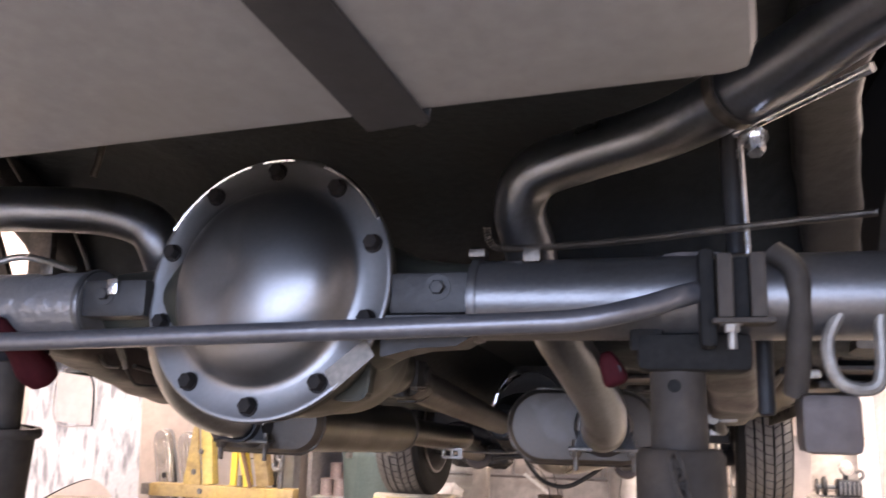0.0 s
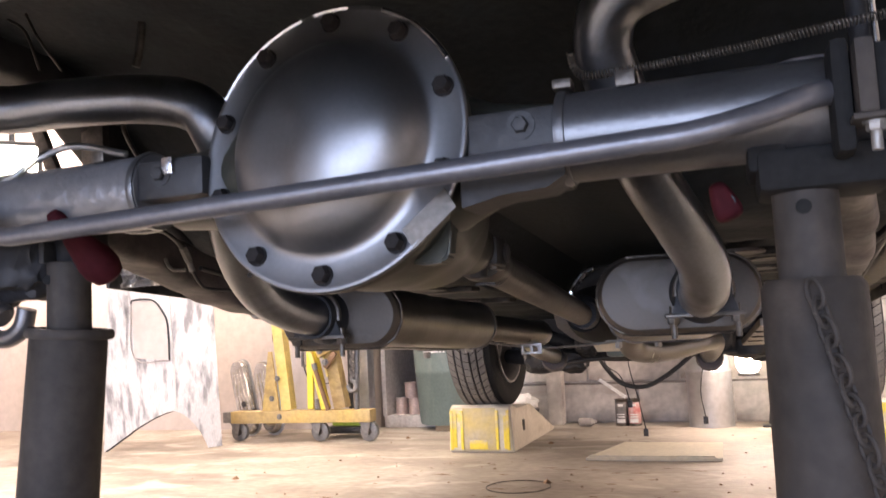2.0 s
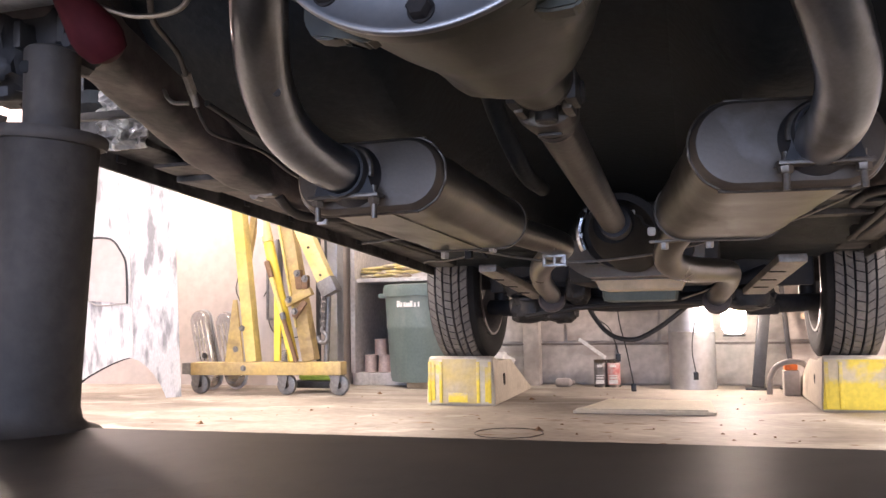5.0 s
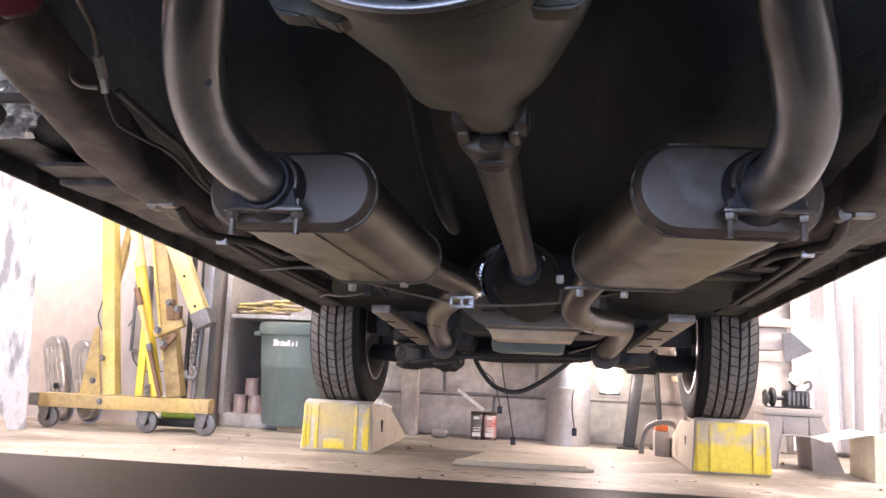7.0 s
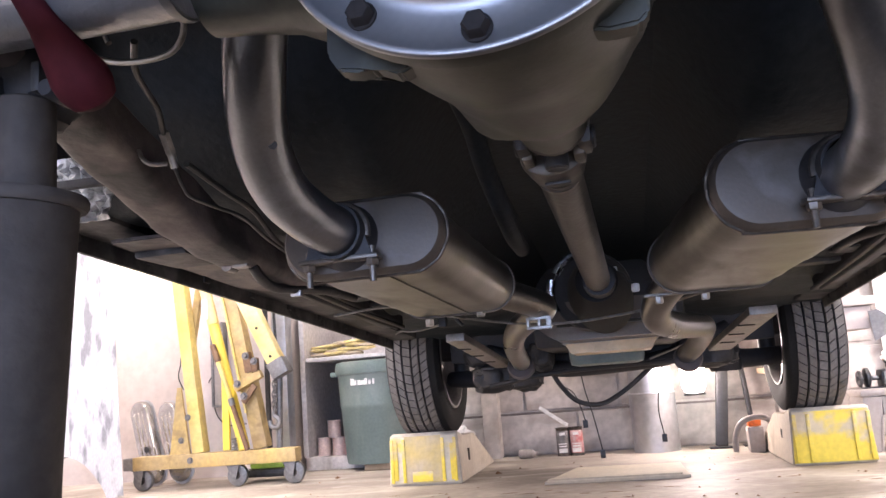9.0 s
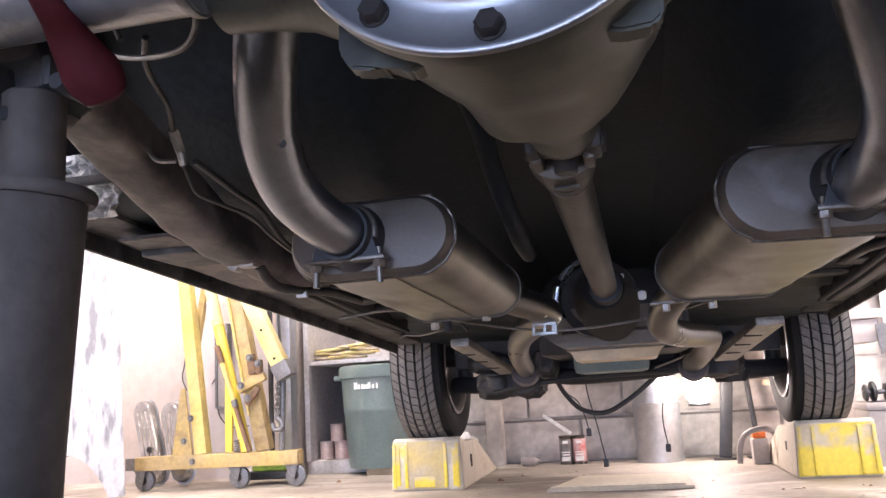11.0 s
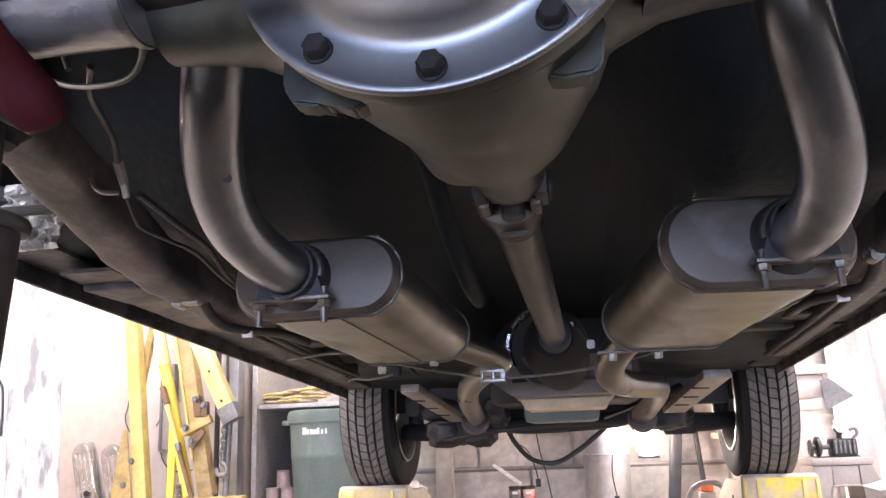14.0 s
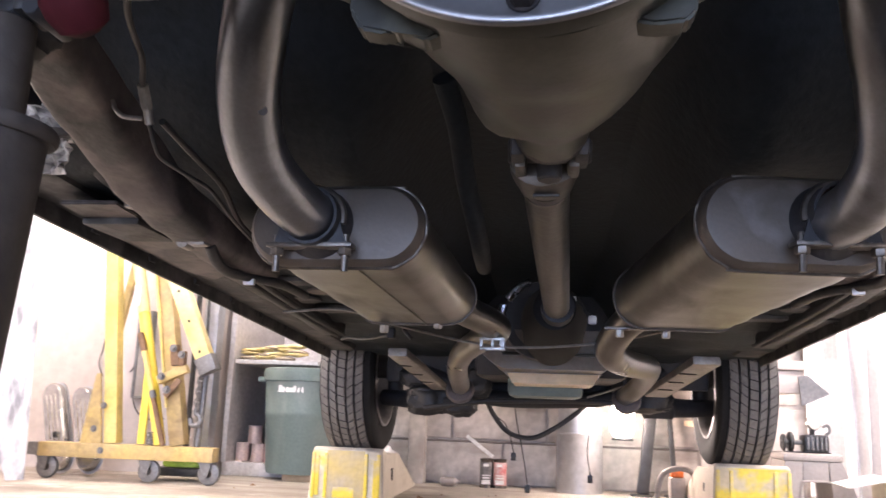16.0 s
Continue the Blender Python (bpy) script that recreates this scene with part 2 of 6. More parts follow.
def smudge(name, colour, scale, low, high, stretch=(1, 1, 1), most=0.8, gloss=0.0):
    """Lays stains of their own shape and colour over a surface; gloss adds to the roughness there."""
    nt = M[name].node_tree
    p = nt.nodes["Principled BSDF"]
    co, mp, n = nt.nodes.new("ShaderNodeTexCoord"), nt.nodes.new("ShaderNodeMapping"), nt.nodes.new("ShaderNodeTexNoise")
    mp.inputs["Scale"].default_value, mp.inputs["Location"].default_value = stretch, (3.7 * scale, 1.3, 5.1)
    n.inputs["Scale"].default_value, n.inputs["Detail"].default_value, n.inputs["Distortion"].default_value = scale, 7, 0.6
    nt.links.new(co.outputs["Object"], mp.inputs["Vector"])
    nt.links.new(mp.outputs[0], n.inputs["Vector"])
    fac = nt.nodes.new("ShaderNodeMapRange")
    for key, value in (("From Min", low), ("From Max", high), ("To Min", 0.0), ("To Max", most)):
        fac.inputs[key].default_value = value
    nt.links.new(n.outputs["Fac"], fac.inputs["Value"])
    mix = nt.nodes.new("ShaderNodeMix")
    mix.data_type = "RGBA"
    mix.inputs["B"].default_value = (*colour, 1)
    nt.links.new(fac.outputs[0], mix.inputs["Factor"])
    nt.links.new(p.inputs["Base Color"].links[0].from_socket, mix.inputs["A"])
    nt.links.new(mix.outputs["Result"], p.inputs["Base Color"])
    if gloss:
        add = nt.nodes.new("ShaderNodeMath")
        add.operation, add.use_clamp = "MULTIPLY_ADD", True
        add.inputs[1].default_value = gloss
        nt.links.new(fac.outputs[0], add.inputs[0])
        nt.links.new(p.inputs["Roughness"].links[0].from_socket, add.inputs[2])
        nt.links.new(add.outputs[0], p.inputs["Roughness"])


smudge("concrete", (0.13, 0.10, 0.075), 1.7, 0.54, 0.70, (0.7, 2.2, 1), 0.75)      # dark drag marks
smudge("concrete", (0.60, 0.56, 0.49), 4.5, 0.56, 0.68, (0.8, 1.4, 1), 0.6)        # pale dust
smudge("wall", (0.26, 0.225, 0.20), 3.2, 0.53, 0.68, (1, 1, 1.6), 0.7)
smudge("wall_pale", (0.46, 0.40, 0.355), 1.5, 0.52, 0.70, (1, 1, 0.5), 0.6)
smudge("pipe", (0.095, 0.092, 0.088), 11, 0.54, 0.68, most=0.65, gloss=0.18)
smudge("muffler", (0.050, 0.044, 0.036), 8, 0.50, 0.66, (1, 0.45, 1), 0.75, 0.15)
smudge("cap", (0.16, 0.15, 0.14), 14, 0.55, 0.70, most=0.6, gloss=0.15)
smudge("housing", (0.022, 0.022, 0.019), 10, 0.52, 0.64, most=0.75, gloss=-0.15)
smudge("axle", (0.075, 0.070, 0.064), 10, 0.55, 0.70, most=0.7, gloss=0.15)
smudge("shaft", (0.045, 0.040, 0.035), 12, 0.52, 0.66, (1, 0.4, 1), 0.7, 0.1)
smudge("cover", (0.22, 0.215, 0.21), 9, 0.54, 0.70, most=0.5, gloss=0.16)
smudge("stand", (0.13, 0.10, 0.075), 9, 0.56, 0.70, (1, 1, 0.4), 0.6, 0.1)
smudge("tank", (0.20, 0.19, 0.185), 4, 0.50, 0.68, most=0.6, gloss=0.1)
smudge("ochre", (0.26, 0.18, 0.09), 9, 0.55, 0.66, most=0.7, gloss=0.1)
smudge("yellow", (0.50, 0.38, 0.16), 7, 0.56, 0.68, most=0.6, gloss=0.1)
smudge("bin", (0.22, 0.25, 0.235), 5, 0.54, 0.70, (1, 1, 0.4), 0.5, 0.15)
smudge("ramp", (0.38, 0.32, 0.24), 8, 0.54, 0.68, most=0.6)
smudge("beam", (0.10, 0.085, 0.070), 5, 0.54, 0.70, (0.4, 1, 1), 0.6, 0.1)

# ---------------------------------------------------------------- building helpers
WHERE = {}
AREA = Vector((0, 0, 0))     # where the area that is being laid out begins


def part(name, bm, mat, parent=None, label="", smooth=True, keep_edges=35):
    """One mesh object of a bmesh that is built in world metres, under a thing or a part."""
    bmesh.ops.recalc_face_normals(bm, faces=bm.faces)
    lo = Vector([min(v.co[i] for v in bm.verts) for i in range(3)])
    hi = Vector([max(v.co[i] for v in bm.verts) for i in range(3)])
    c = (lo + hi) / 2
    bmesh.ops.translate(bm, verts=bm.verts, vec=-c)
    c = c + AREA
    me = bpy.data.meshes.new(name)
    if smooth:
        limit = radians(keep_edges)
        for e in bm.edges:
            e.smooth = len(e.link_faces) != 2 or e.calc_face_angle(0) < limit
        for f in bm.faces:
            f.smooth = True
    bm.to_mesh(me)
    bm.free()
    me.materials.append(M[mat])
    ob = new(name, me)
    ob.location = c
    WHERE[ob] = c
    if parent:
        ob.parent = parent
        ob.matrix_parent_inverse = Matrix.Translation(-WHERE[parent])
    if label:
        ob["label"] = label
    return ob


def thing(name, base, label, category, group=""):
    ob = new(name)
    ob.empty_display_size = 0.05
    ob.location = Vector(base) + AREA
    WHERE[ob] = Vector(base) + AREA
    return tagged(ob, label, category, group)


def box(x0, x1, y0, y1, z0, z1, bevel=0.0, m=None):
    bm = bmesh.new()
    bmesh.ops.create_cube(bm, size=1)
    for v in bm.verts:
        v.co = Vector(((x0 + x1) / 2 + v.co.x * (x1 - x0), (y0 + y1) / 2 + v.co.y * (y1 - y0), (z0 + z1) / 2 + v.co.z * (z1 - z0)))
    if bevel:
        bmesh.ops.bevel(bm, geom=bm.edges[:], offset=bevel, segments=2, affect="EDGES", profile=0.6)
    if m:
        bm.transform(m)
    return bm


def join(*bms):
    out = bms[0]
    for other in bms[1:]:
        me = bpy.data.meshes.new("tmp")
        other.to_mesh(me)
        other.free()
        out.from_mesh(me)
        bpy.data.meshes.remove(me)
    return out


def frame_of(axis):
    z = Vector(axis).normalized()
    x = z.orthogonal().normalized()
    if abs(z.z) < 0.95:
        x = Vector((0, 0, 1)).cross(z).normalized()
    return x, z.cross(x), z


def lathe(profile, at, axis, segs=40, squash=(1, 1)):
    """Turns (radius, height) pairs round an axis through a place."""
    x, y, z = frame_of(axis)
    bm, at = bmesh.new(), Vector(at)
    rings = []
    for r, h in profile:
        if r < 1e-5:
            rings.append([bm.verts.new(at + z * h)])
        else:
            rings.append([bm.verts.new(at + z * h + x * (r * squash[0] * math.cos(2 * math.pi * k / segs)) + y * (r * squash[1] * math.sin(2 * math.pi * k / segs))) for k in range(segs)])
    for a, b in zip(rings, rings[1:]):
        for k in range(segs):
            n = (k + 1) % segs
            if len(a) == 1 and len(b) == 1:
                continue
            if len(a) == 1:
                bm.faces.new((a[0], b[k], b[n]))
            elif len(b) == 1:
                bm.faces.new((a[k], a[n], b[0]))
            else:
                bm.faces.new((a[k], a[n], b[n], b[k]))
    return bm


def rod(a, b, r, r2=None, segs=20, bevel=0.0):
    a, b = Vector(a), Vector(b)
    r2 = r if r2 is None else r2
    h = (b - a).length
    e = bevel
    prof = [(0, 0), (r - e, 0), (r, e), (r2, h - e), (r2 - e, h), (0, h)] if e else [(0, 0), (r, 0), (r2, h), (0, h)]
    return lathe(prof, a, b - a, segs)


def smooth_line(points, steps=8):
    pts = [Vector(p) for p in points]
    if len(pts) < 3:
        return pts
    ext = [2 * pts[0] - pts[1]] + pts + [2 * pts[-1] - pts[-2]]
    out = []
    for i in range(1, len(ext) - 2):
        p0, p1, p2, p3 = ext[i - 1 : i + 3]
        for k in range(steps):
            t = k / steps
            out.append(0.5 * ((2 * p1) + (p2 - p0) * t + (2 * p0 - 5 * p1 + 4 * p2 - p3) * t * t + (3 * p1 - p0 - 3 * p2 + p3) * t**3))
    return out + [pts[-1]]


def tube(points, r, segs=20, steps=8, open_end=False, taper=None):
    """A round bar or pipe swept along a smooth line."""
    line = smooth_line(points, steps)
    bm = bmesh.new()
    tang = [(line[min(i + 1, len(line) - 1)] - line[max(i - 1, 0)]).normalized() for i in range(len(line))]
    u = tang[0].orthogonal().normalized()
    rings = []
    for i, (p, t) in enumerate(zip(line, tang)):
        u = (u - t * u.dot(t)).normalized()
        v = t.cross(u)
        rad = r if taper is None else r + (taper - r) * i / (len(line) - 1)
        rings.append([bm.verts.new(p + u * (rad * math.cos(2 * math.pi * k / segs)) + v * (rad * math.sin(2 * math.pi * k / segs))) for k in range(segs)])
    for a, b in zip(rings, rings[1:]):
        for k in range(segs):
            n = (k + 1) % segs
            bm.faces.new((a[k], a[n], b[n], b[k]))
    bm.faces.new(rings[0][::-1])
    if not open_end:
        bm.faces.new(rings[-1])
    return bm


def boxed(points, hw, hh, steps=8):
    """A box section with soft corners and small dents, swept along a smooth line."""
    line = smooth_line(points, steps)
    bm, rings = bmesh.new(), []
    for i, p in enumerate(line):
        x, y, z = frame_of(line[min(i + 1, len(line) - 1)] - line[max(i - 1, 0)])
        ring = []
        for k in range(20):
            a = 2 * math.pi * (k + 0.5) / 20
            c, d = math.cos(a), math.sin(a)
            u, v = math.copysign(abs(c) ** 0.45, c) * hw, math.copysign(abs(d) ** 0.45, d) * hh
            q = p + x * u + y * v
            ring.append(bm.verts.new(q + (x * c + y * d) * (0.0045 * noise.noise(q * 22))))
        rings.append(ring)
    for a, b in zip(rings, rings[1:]):
        for k in range(20):
            n = (k + 1) % 20
            bm.faces.new((a[k], a[n], b[n], b[k]))
    bm.faces.new(rings[0][::-1]), bm.faces.new(rings[-1])
    return bm


def coil(points, radius, pitch, wire, steps=8, per_turn=9):
    """A fine wire wound round a smooth line."""
    line = smooth_line(points, steps)
    lens = [0.0]
    for a, b in zip(line, line[1:]):
        lens.append(lens[-1] + (b - a).length)
    n = int(lens[-1] / pitch * per_turn)
    out, seg = [], 0
    for k in range(n + 1):
        d = lens[-1] * k / n
        while seg < len(line) - 2 and lens[seg + 1] < d:
            seg += 1
        a, b = line[seg], line[seg + 1]
        p = a.lerp(b, (d - lens[seg]) / max(1e-6, lens[seg + 1] - lens[seg]))
        x, y, z = frame_of(b - a)
        w = 2 * math.pi * k / per_turn
        out.append(p + x * (radius * math.cos(w)) + y * (radius * math.sin(w)))
    return tube(out, wire, 5, 1)


def slab(outline, thick, m):
    """A flat plate: an outline in x and y, thickness along z, laid by m."""
    bm = bmesh.new()
    lo = [bm.verts.new((x, y, 0)) for x, y in outline]
    hi = [bm.verts.new((x, y, thick)) for x, y in outline]
    bm.faces.new(lo[::-1]), bm.faces.new(hi)
    for k in range(len(lo)):
        n = (k + 1) % len(lo)
        bm.faces.new((lo[k], lo[n], hi[n], hi[k]))
    bm.transform(m)
    return bm


def hexbolt(at, axis, r, h, washer=0.0):
    prof = [(0, 0), (r, 0), (r, h * 0.8), (r * 0.85, h), (0, h)]
    bm = lathe(prof, at, axis, 6)
    if washer:
        bm = join(bm, lathe([(0, 0), (washer, 0), (washer, h * 0.18), (0, h * 0.18)], at, axis, 20))
    return bm


def bar(a, b, w, h, bevel=0.004, up=(0, 0, 1)):
    """A square bar from a to b, w across and h deep."""
    a, b = Vector(a), Vector(b)
    y = (b - a).normalized()
    x = y.cross(Vector(up)).normalized() if abs(y.dot(Vector(up))) < 0.98 else Vector((1, 0, 0))
    z = x.cross(y)
    m = Matrix.Translation((a + b) / 2) @ Matrix((x, y, z)).transposed().to_4x4()
    n = (b - a).length
    return box(-w / 2, w / 2, -n / 2, n / 2, -h / 2, h / 2, bevel, m)


def casting(at, size, seed):
    """A knobbly, oily cast lump."""
    bm = bmesh.new()
    bmesh.ops.create_icosphere(bm, subdivisions=4, radius=1)
    for v in bm.verts:
        c = Vector([math.copysign(abs(k) ** 0.7, k) for k in v.co])
        c *= 1.0 + 0.22 * noise.noise(v.co * 1.8 + Vector((seed, 0, 0))) + 0.10 * noise.noise(v.co * 5 + Vector((0, seed, 0)))
        v.co = Vector((at[0] + c.x * size[0], at[1] + c.y * size[1], at[2] + c.z * size[2]))
    return bm


# ---------------------------------------------------------------- the room
WALL_Y = 3.46
tagged(part("floor", box(-4.6, 4.6, -4.2, 4.3, -0.12, 0.0), "concrete"), "pale worn concrete workshop floor with dust and stains", "floor", kind="structure")
tagged(part("ceiling", box(-4.6, 4.6, -4.2, 4.3, 3.0, 3.1), "ceiling"), "plain pale ceiling boards", "ceiling", kind="structure")
tagged(part("wall_south", join(box(-4.6, -2.4, -4.3, -4.2, -0.1, 3.1), box(2.4, 4.6, -4.3, -4.2, -0.1, 3.1), box(-2.4, 2.4, -4.3, -4.2, 1.58, 3.1)), "wall_pale"), "plain pale workshop wall with a wide door opening", "wall", kind="structure")
tagged(part("wall_west", box(-4.7, -4.6, -4.2, 4.3, -0.1, 3.1), "wall_pale"), "plain pale workshop wall", "wall", kind="structure")
tagged(part("wall_east", box(4.6, 4.7, -4.2, 4.3, -0.1, 3.1), "wall_pale"), "plain pale workshop wall", "wall", kind="structure")
wall_n = tagged(part("wall_north", box(-1.03, 4.6, WALL_Y, WALL_Y + 0.2, -0.1, 3.1), "wall"), "grey concrete wall of large blocks with a ledge line", "wall", kind="structure")
tagged(part("wall_northwest", box(-4.6, -1.515, 3.26, 3.46, -0.1, 3.1), "wall_pale"), "pale dusty plaster wall behind the engine hoist", "wall", kind="structure")
tagged(part("wall_alcove", box(-1.515, -1.03, 4.1, 4.3, -0.1, 3.1), "wall_pale"), "pale wall behind the cabinet", "wall", kind="structure")
# block joints of the north wall
for z0, z1, x0, x1 in ((0.188, 0.198, -1.08, 2.4),):
    part("ledge", box(x0, x1, WALL_Y - 0.012, WALL_Y - 0.002, z0, z1, 0.003), "joint", wall_n)
for n in range(8):
    for row in range(3):
        x0 = -1.06 + n * 0.44 + (0.2 if row % 2 else 0.0)
        z0 = 0.004 + row * 0.2
        part("block", box(x0, x0 + 0.425, WALL_Y - 0.010 - 0.003 * ((n + row) % 3), WALL_Y - 0.002, z0 + 0.004, z0 + 0.183, 0.004), "wall", wall_n)
for lx, ly, watts, tint in TUBES:
    lamp = thing("ceiling_light", (lx, ly, 2.99), "long white fluorescent ceiling light, switched on", "ceiling light", "ceiling lights")
    part("frame", box(lx - 0.18, lx + 0.18, ly - 0.80, ly + 0.80, 2.94, 2.995, 0.01), "ceiling", lamp)
    part("diffuser", box(lx - 0.16, lx + 0.16, ly - 0.77, ly + 0.77, 2.90, 2.938, 0.008), "tube_glow", lamp)

# ---------------------------------------------------------------- the platform and axle stands
deck = thing("steel_platform", (0.1, -0.15, 0), "low dark greasy steel platform under the rear axle", "platform")
TOP = 0.256
prof = [(-0.30, 0.0), (-0.30, TOP - 0.02), (-0.28, TOP), (0.075, TOP), (0.09, TOP - 0.010), (0.094, TOP - 0.025), (0.094, 0.0)]
part("deck_plate", slab([(y, z) for y, z in prof], 2.6, Matrix.Translation((-1.05, 0, 0)) @ Matrix(((0, 0, 1, 0), (1, 0, 0, 0), (0, 1, 0, 0), (0, 0, 0, 1)))), "beam", deck)
part("edge_strip", bar((-1.05, 0.0975, 0.222), (1.55, 0.0975, 0.222), 0.006, 0.05, 0.002), "beam", deck)
part("foot_plate", bar((-1.05, 0.110, 0.006), (1.55, 0.110, 0.006), 0.03, 0.010, 0.002), "beam", deck)
part("near_strip", bar((-1.05, -0.3035, 0.20), (1.55, -0.3035, 0.20), 0.006, 0.07, 0.002), "beam", deck)


def axle_stand(x, y, top, lean, r, rim, upper_r, hole_x, label):
    st = thing("axle_stand", (x, y, TOP), label, "jack stand", "axle stands")
    h = top - TOP
    flare = [(0, 0), (r + 0.022, 0), (r + 0.012, 0.003), (r + 0.005, 0.009), (r + 0.002, 0.02), (r + 0.001, 0.05), (r, 0.12), (r - 0.001, h - 0.006), (r - 0.005, h), (0, h)]
    base = part("base_tube", lathe(flare, (x, y, TOP + 0.001), (lean, 0, 1), 40), "stand", st)
    xt = x + lean * h
    if rim:
        part("rim", lathe([(r - 0.004, 0), (r + 0.003, 0), (r + 0.005, 0.003), (r + 0.005, 0.008), (r + 0.003, 0.011), (r - 0.004, 0.011)], (xt, y, top - 0.009), (lean, 0, 1), 40), "stand", base)
    up = part("inner_tube", rod((xt, y, top - 0.04), (xt, y, 0.588), upper_r, segs=32, bevel=0.002), "stand", st)
    # a dark disc on the tube draws the shaded pin hole
    part("pin_hole", lathe([(0, 0.0), (0.0055, 0.0), (0.0055, 0.004), (0, 0.004)], (xt + hole_x, y - math.sqrt(upper_r**2 - hole_x**2) - 0.0015, 0.568), (hole_x * 0.6, 0.03, 0), 16), "rubber_dark", up)
    for side in (-1, 1):
        part("saddle_ear", box(xt + side * upper_r - 0.004, xt + side * upper_r + 0.004, y - 0.018, y + 0.018, 0.588, 0.612, 0.002), "dark_iron", up)
    return st


axle_stand(0.385, 0.0, 0.515, 0.0, 0.0378, False, 0.0235, -0.003, "dark round steel axle stand with a hanging chain")
axle_stand(-0.398, 0.052, 0.512, 0.09, 0.0418, True, 0.0232, -0.008, "dark round steel axle stand with a rolled rim")

# ---------------------------------------------------------------- the car
car = thing("car", (0.0, 1.2, 0.2), "dark car seen from below, raised on axle stands and wheel ramps", "car")


def under_z(y):
    return 0.668 - 0.059 * y


# floor pan with a tunnel, kicking up over the rear axle
def floor_pan():
    bm = bmesh.new()
    xs = [-0.75 + 1.50 * k / 64 for k in range(65)]
    ys = [-0.36 + 2.80 * k / 90 for k in range(91)]
    grid = []
    for y in ys:
        row = []
        for x in xs:
            kick = min(1.0, max(0.0, (0.58 - y) / 0.40))
            kick = kick * kick * (3 - 2 * kick)
            z = under_z(max(y, 0.3)) + 0.23 * kick
            a = abs(x)
            hump = min(1.0, max(0.0, (0.25 - a) / 0.12))
            z += 0.13 * (1 - kick) * hump * hump * (3 - 2 * hump)
            if 0.25 < a < 0.72:
                # pressed stiffening beads, dents and thick undercoat
                z -= 0.010 * max(0.0, math.sin(y * 19)) ** 3 * (1 - kick)
                z += 0.010 * noise.noise(Vector((x * 9, y * 9, 0.5))) + 0.005 * noise.noise(Vector((x * 31, y * 31, 2.5)))
            row.append(bm.verts.new((x, y, z)))
        grid.append(row)
    for r0, r1 in zip(grid, grid[1:]):
        for a, b, c, d in zip(r0, r0[1:], r1[1:], r1):
            if max(abs(a.co.x), abs(b.co.x)) < 0.58 or a.co.y > 0.45:     # open wheel wells
                bm.faces.new((a, b, c, d))
    bmesh.ops.delete(bm, geom=[v for v in bm.verts if not v.link_faces], context="VERTS")
    top = bmesh.ops.extrude_face_region(bm, geom=bm.faces[:])
    bmesh.ops.translate(bm, verts=[v for v in top["geom"] if isinstance(v, bmesh.types.BMVert)], vec=(0, 0, 0.02))
    return bm


pan = part("floor_pan", floor_pan(), "floorpan", car, "dirty black underbody sheet metal")
for sx in (-1, 1):
    # rocker with its pinch seam
    y0, y1 = 0.50, 2.25
    xr, z0, z1 = (0.705, 0.607, 0.500) if sx > 0 else (0.740, 0.5985, 0.4876)
    bm = bar((sx * (xr - 0.030), y0, z0 + 0.066), (sx * (xr - 0.060), y1, z1 + 0.066), 0.11, 0.08, 0.012)
    rk = part("rocker", bm, "sill", car)
    part("pinch_seam", bar((sx * xr, y0 + 0.01, z0 + 0.013), (sx * (xr - 0.03), y1 - 0.02, z1 + 0.013), 0.008, 0.030, 0.002), "sill", rk)
    for k in range(9):
        u = (k + 0.5) / 9
        part("seam_clip", box(sx * (xr - 0.03 * u) - 0.007, sx * (xr - 0.03 * u) + 0.007, y0 + (y1 - y0) * u - 0.012, y0 + (y1 - y0) * u + 0.012, z0 + (z1 - z0) * u + 0.014, z0 + (z1 - z0) * u + 0.030, 0.002), "under", rk)
    part("side_panel", box(sx * 0.765 - 0.02, sx * 0.765 + 0.02, 0.52, 2.28, 0.675, 1.15, 0.015), "body", car)
    part("quarter_panel", box(sx * 0.80 - 0.02, sx * 0.80 + 0.02, -1.36, -0.34, 0.62, 1.15, 0.015), "body", car)
    # frame rail that rises over the axle
    part("frame_rail", boxed([(sx * 0.60, 1.85, under_z(1.85)), (sx * 0.60, 1.0, under_z(1.0)), (sx * 0.585, 0.753, 0.628), (sx * 0.585, 0.56, 0.665), (sx * 0.58, 0.40, 0.745), (sx * 0.55, 0.20, 0.85), (sx * 0.52, 0.0, 0.865), (sx * 0.51, -0.36, 0.86)], 0.034, 0.03), "under", car, "black frame rail")
part("trunk_floor", box(-0.78, 0.78, -1.36, -0.27, 0.874, 0.897, 0.005), "under", car)
part("upper_body", box(-0.80, 0.80, -1.33, 3.16, 1.15, 1.19, 0.01), "body", car)
part("front_body", box(-0.80, 0.80, 2.90, 3.15, 0.61, 1.15, 0.05), "body", car)
# firewall, brought low as dark filling for the unlit engine bay
part("firewall", box(-0.56, 0.56, 2.46, 2.50, 0.425, 1.15, 0.01), "under", car)

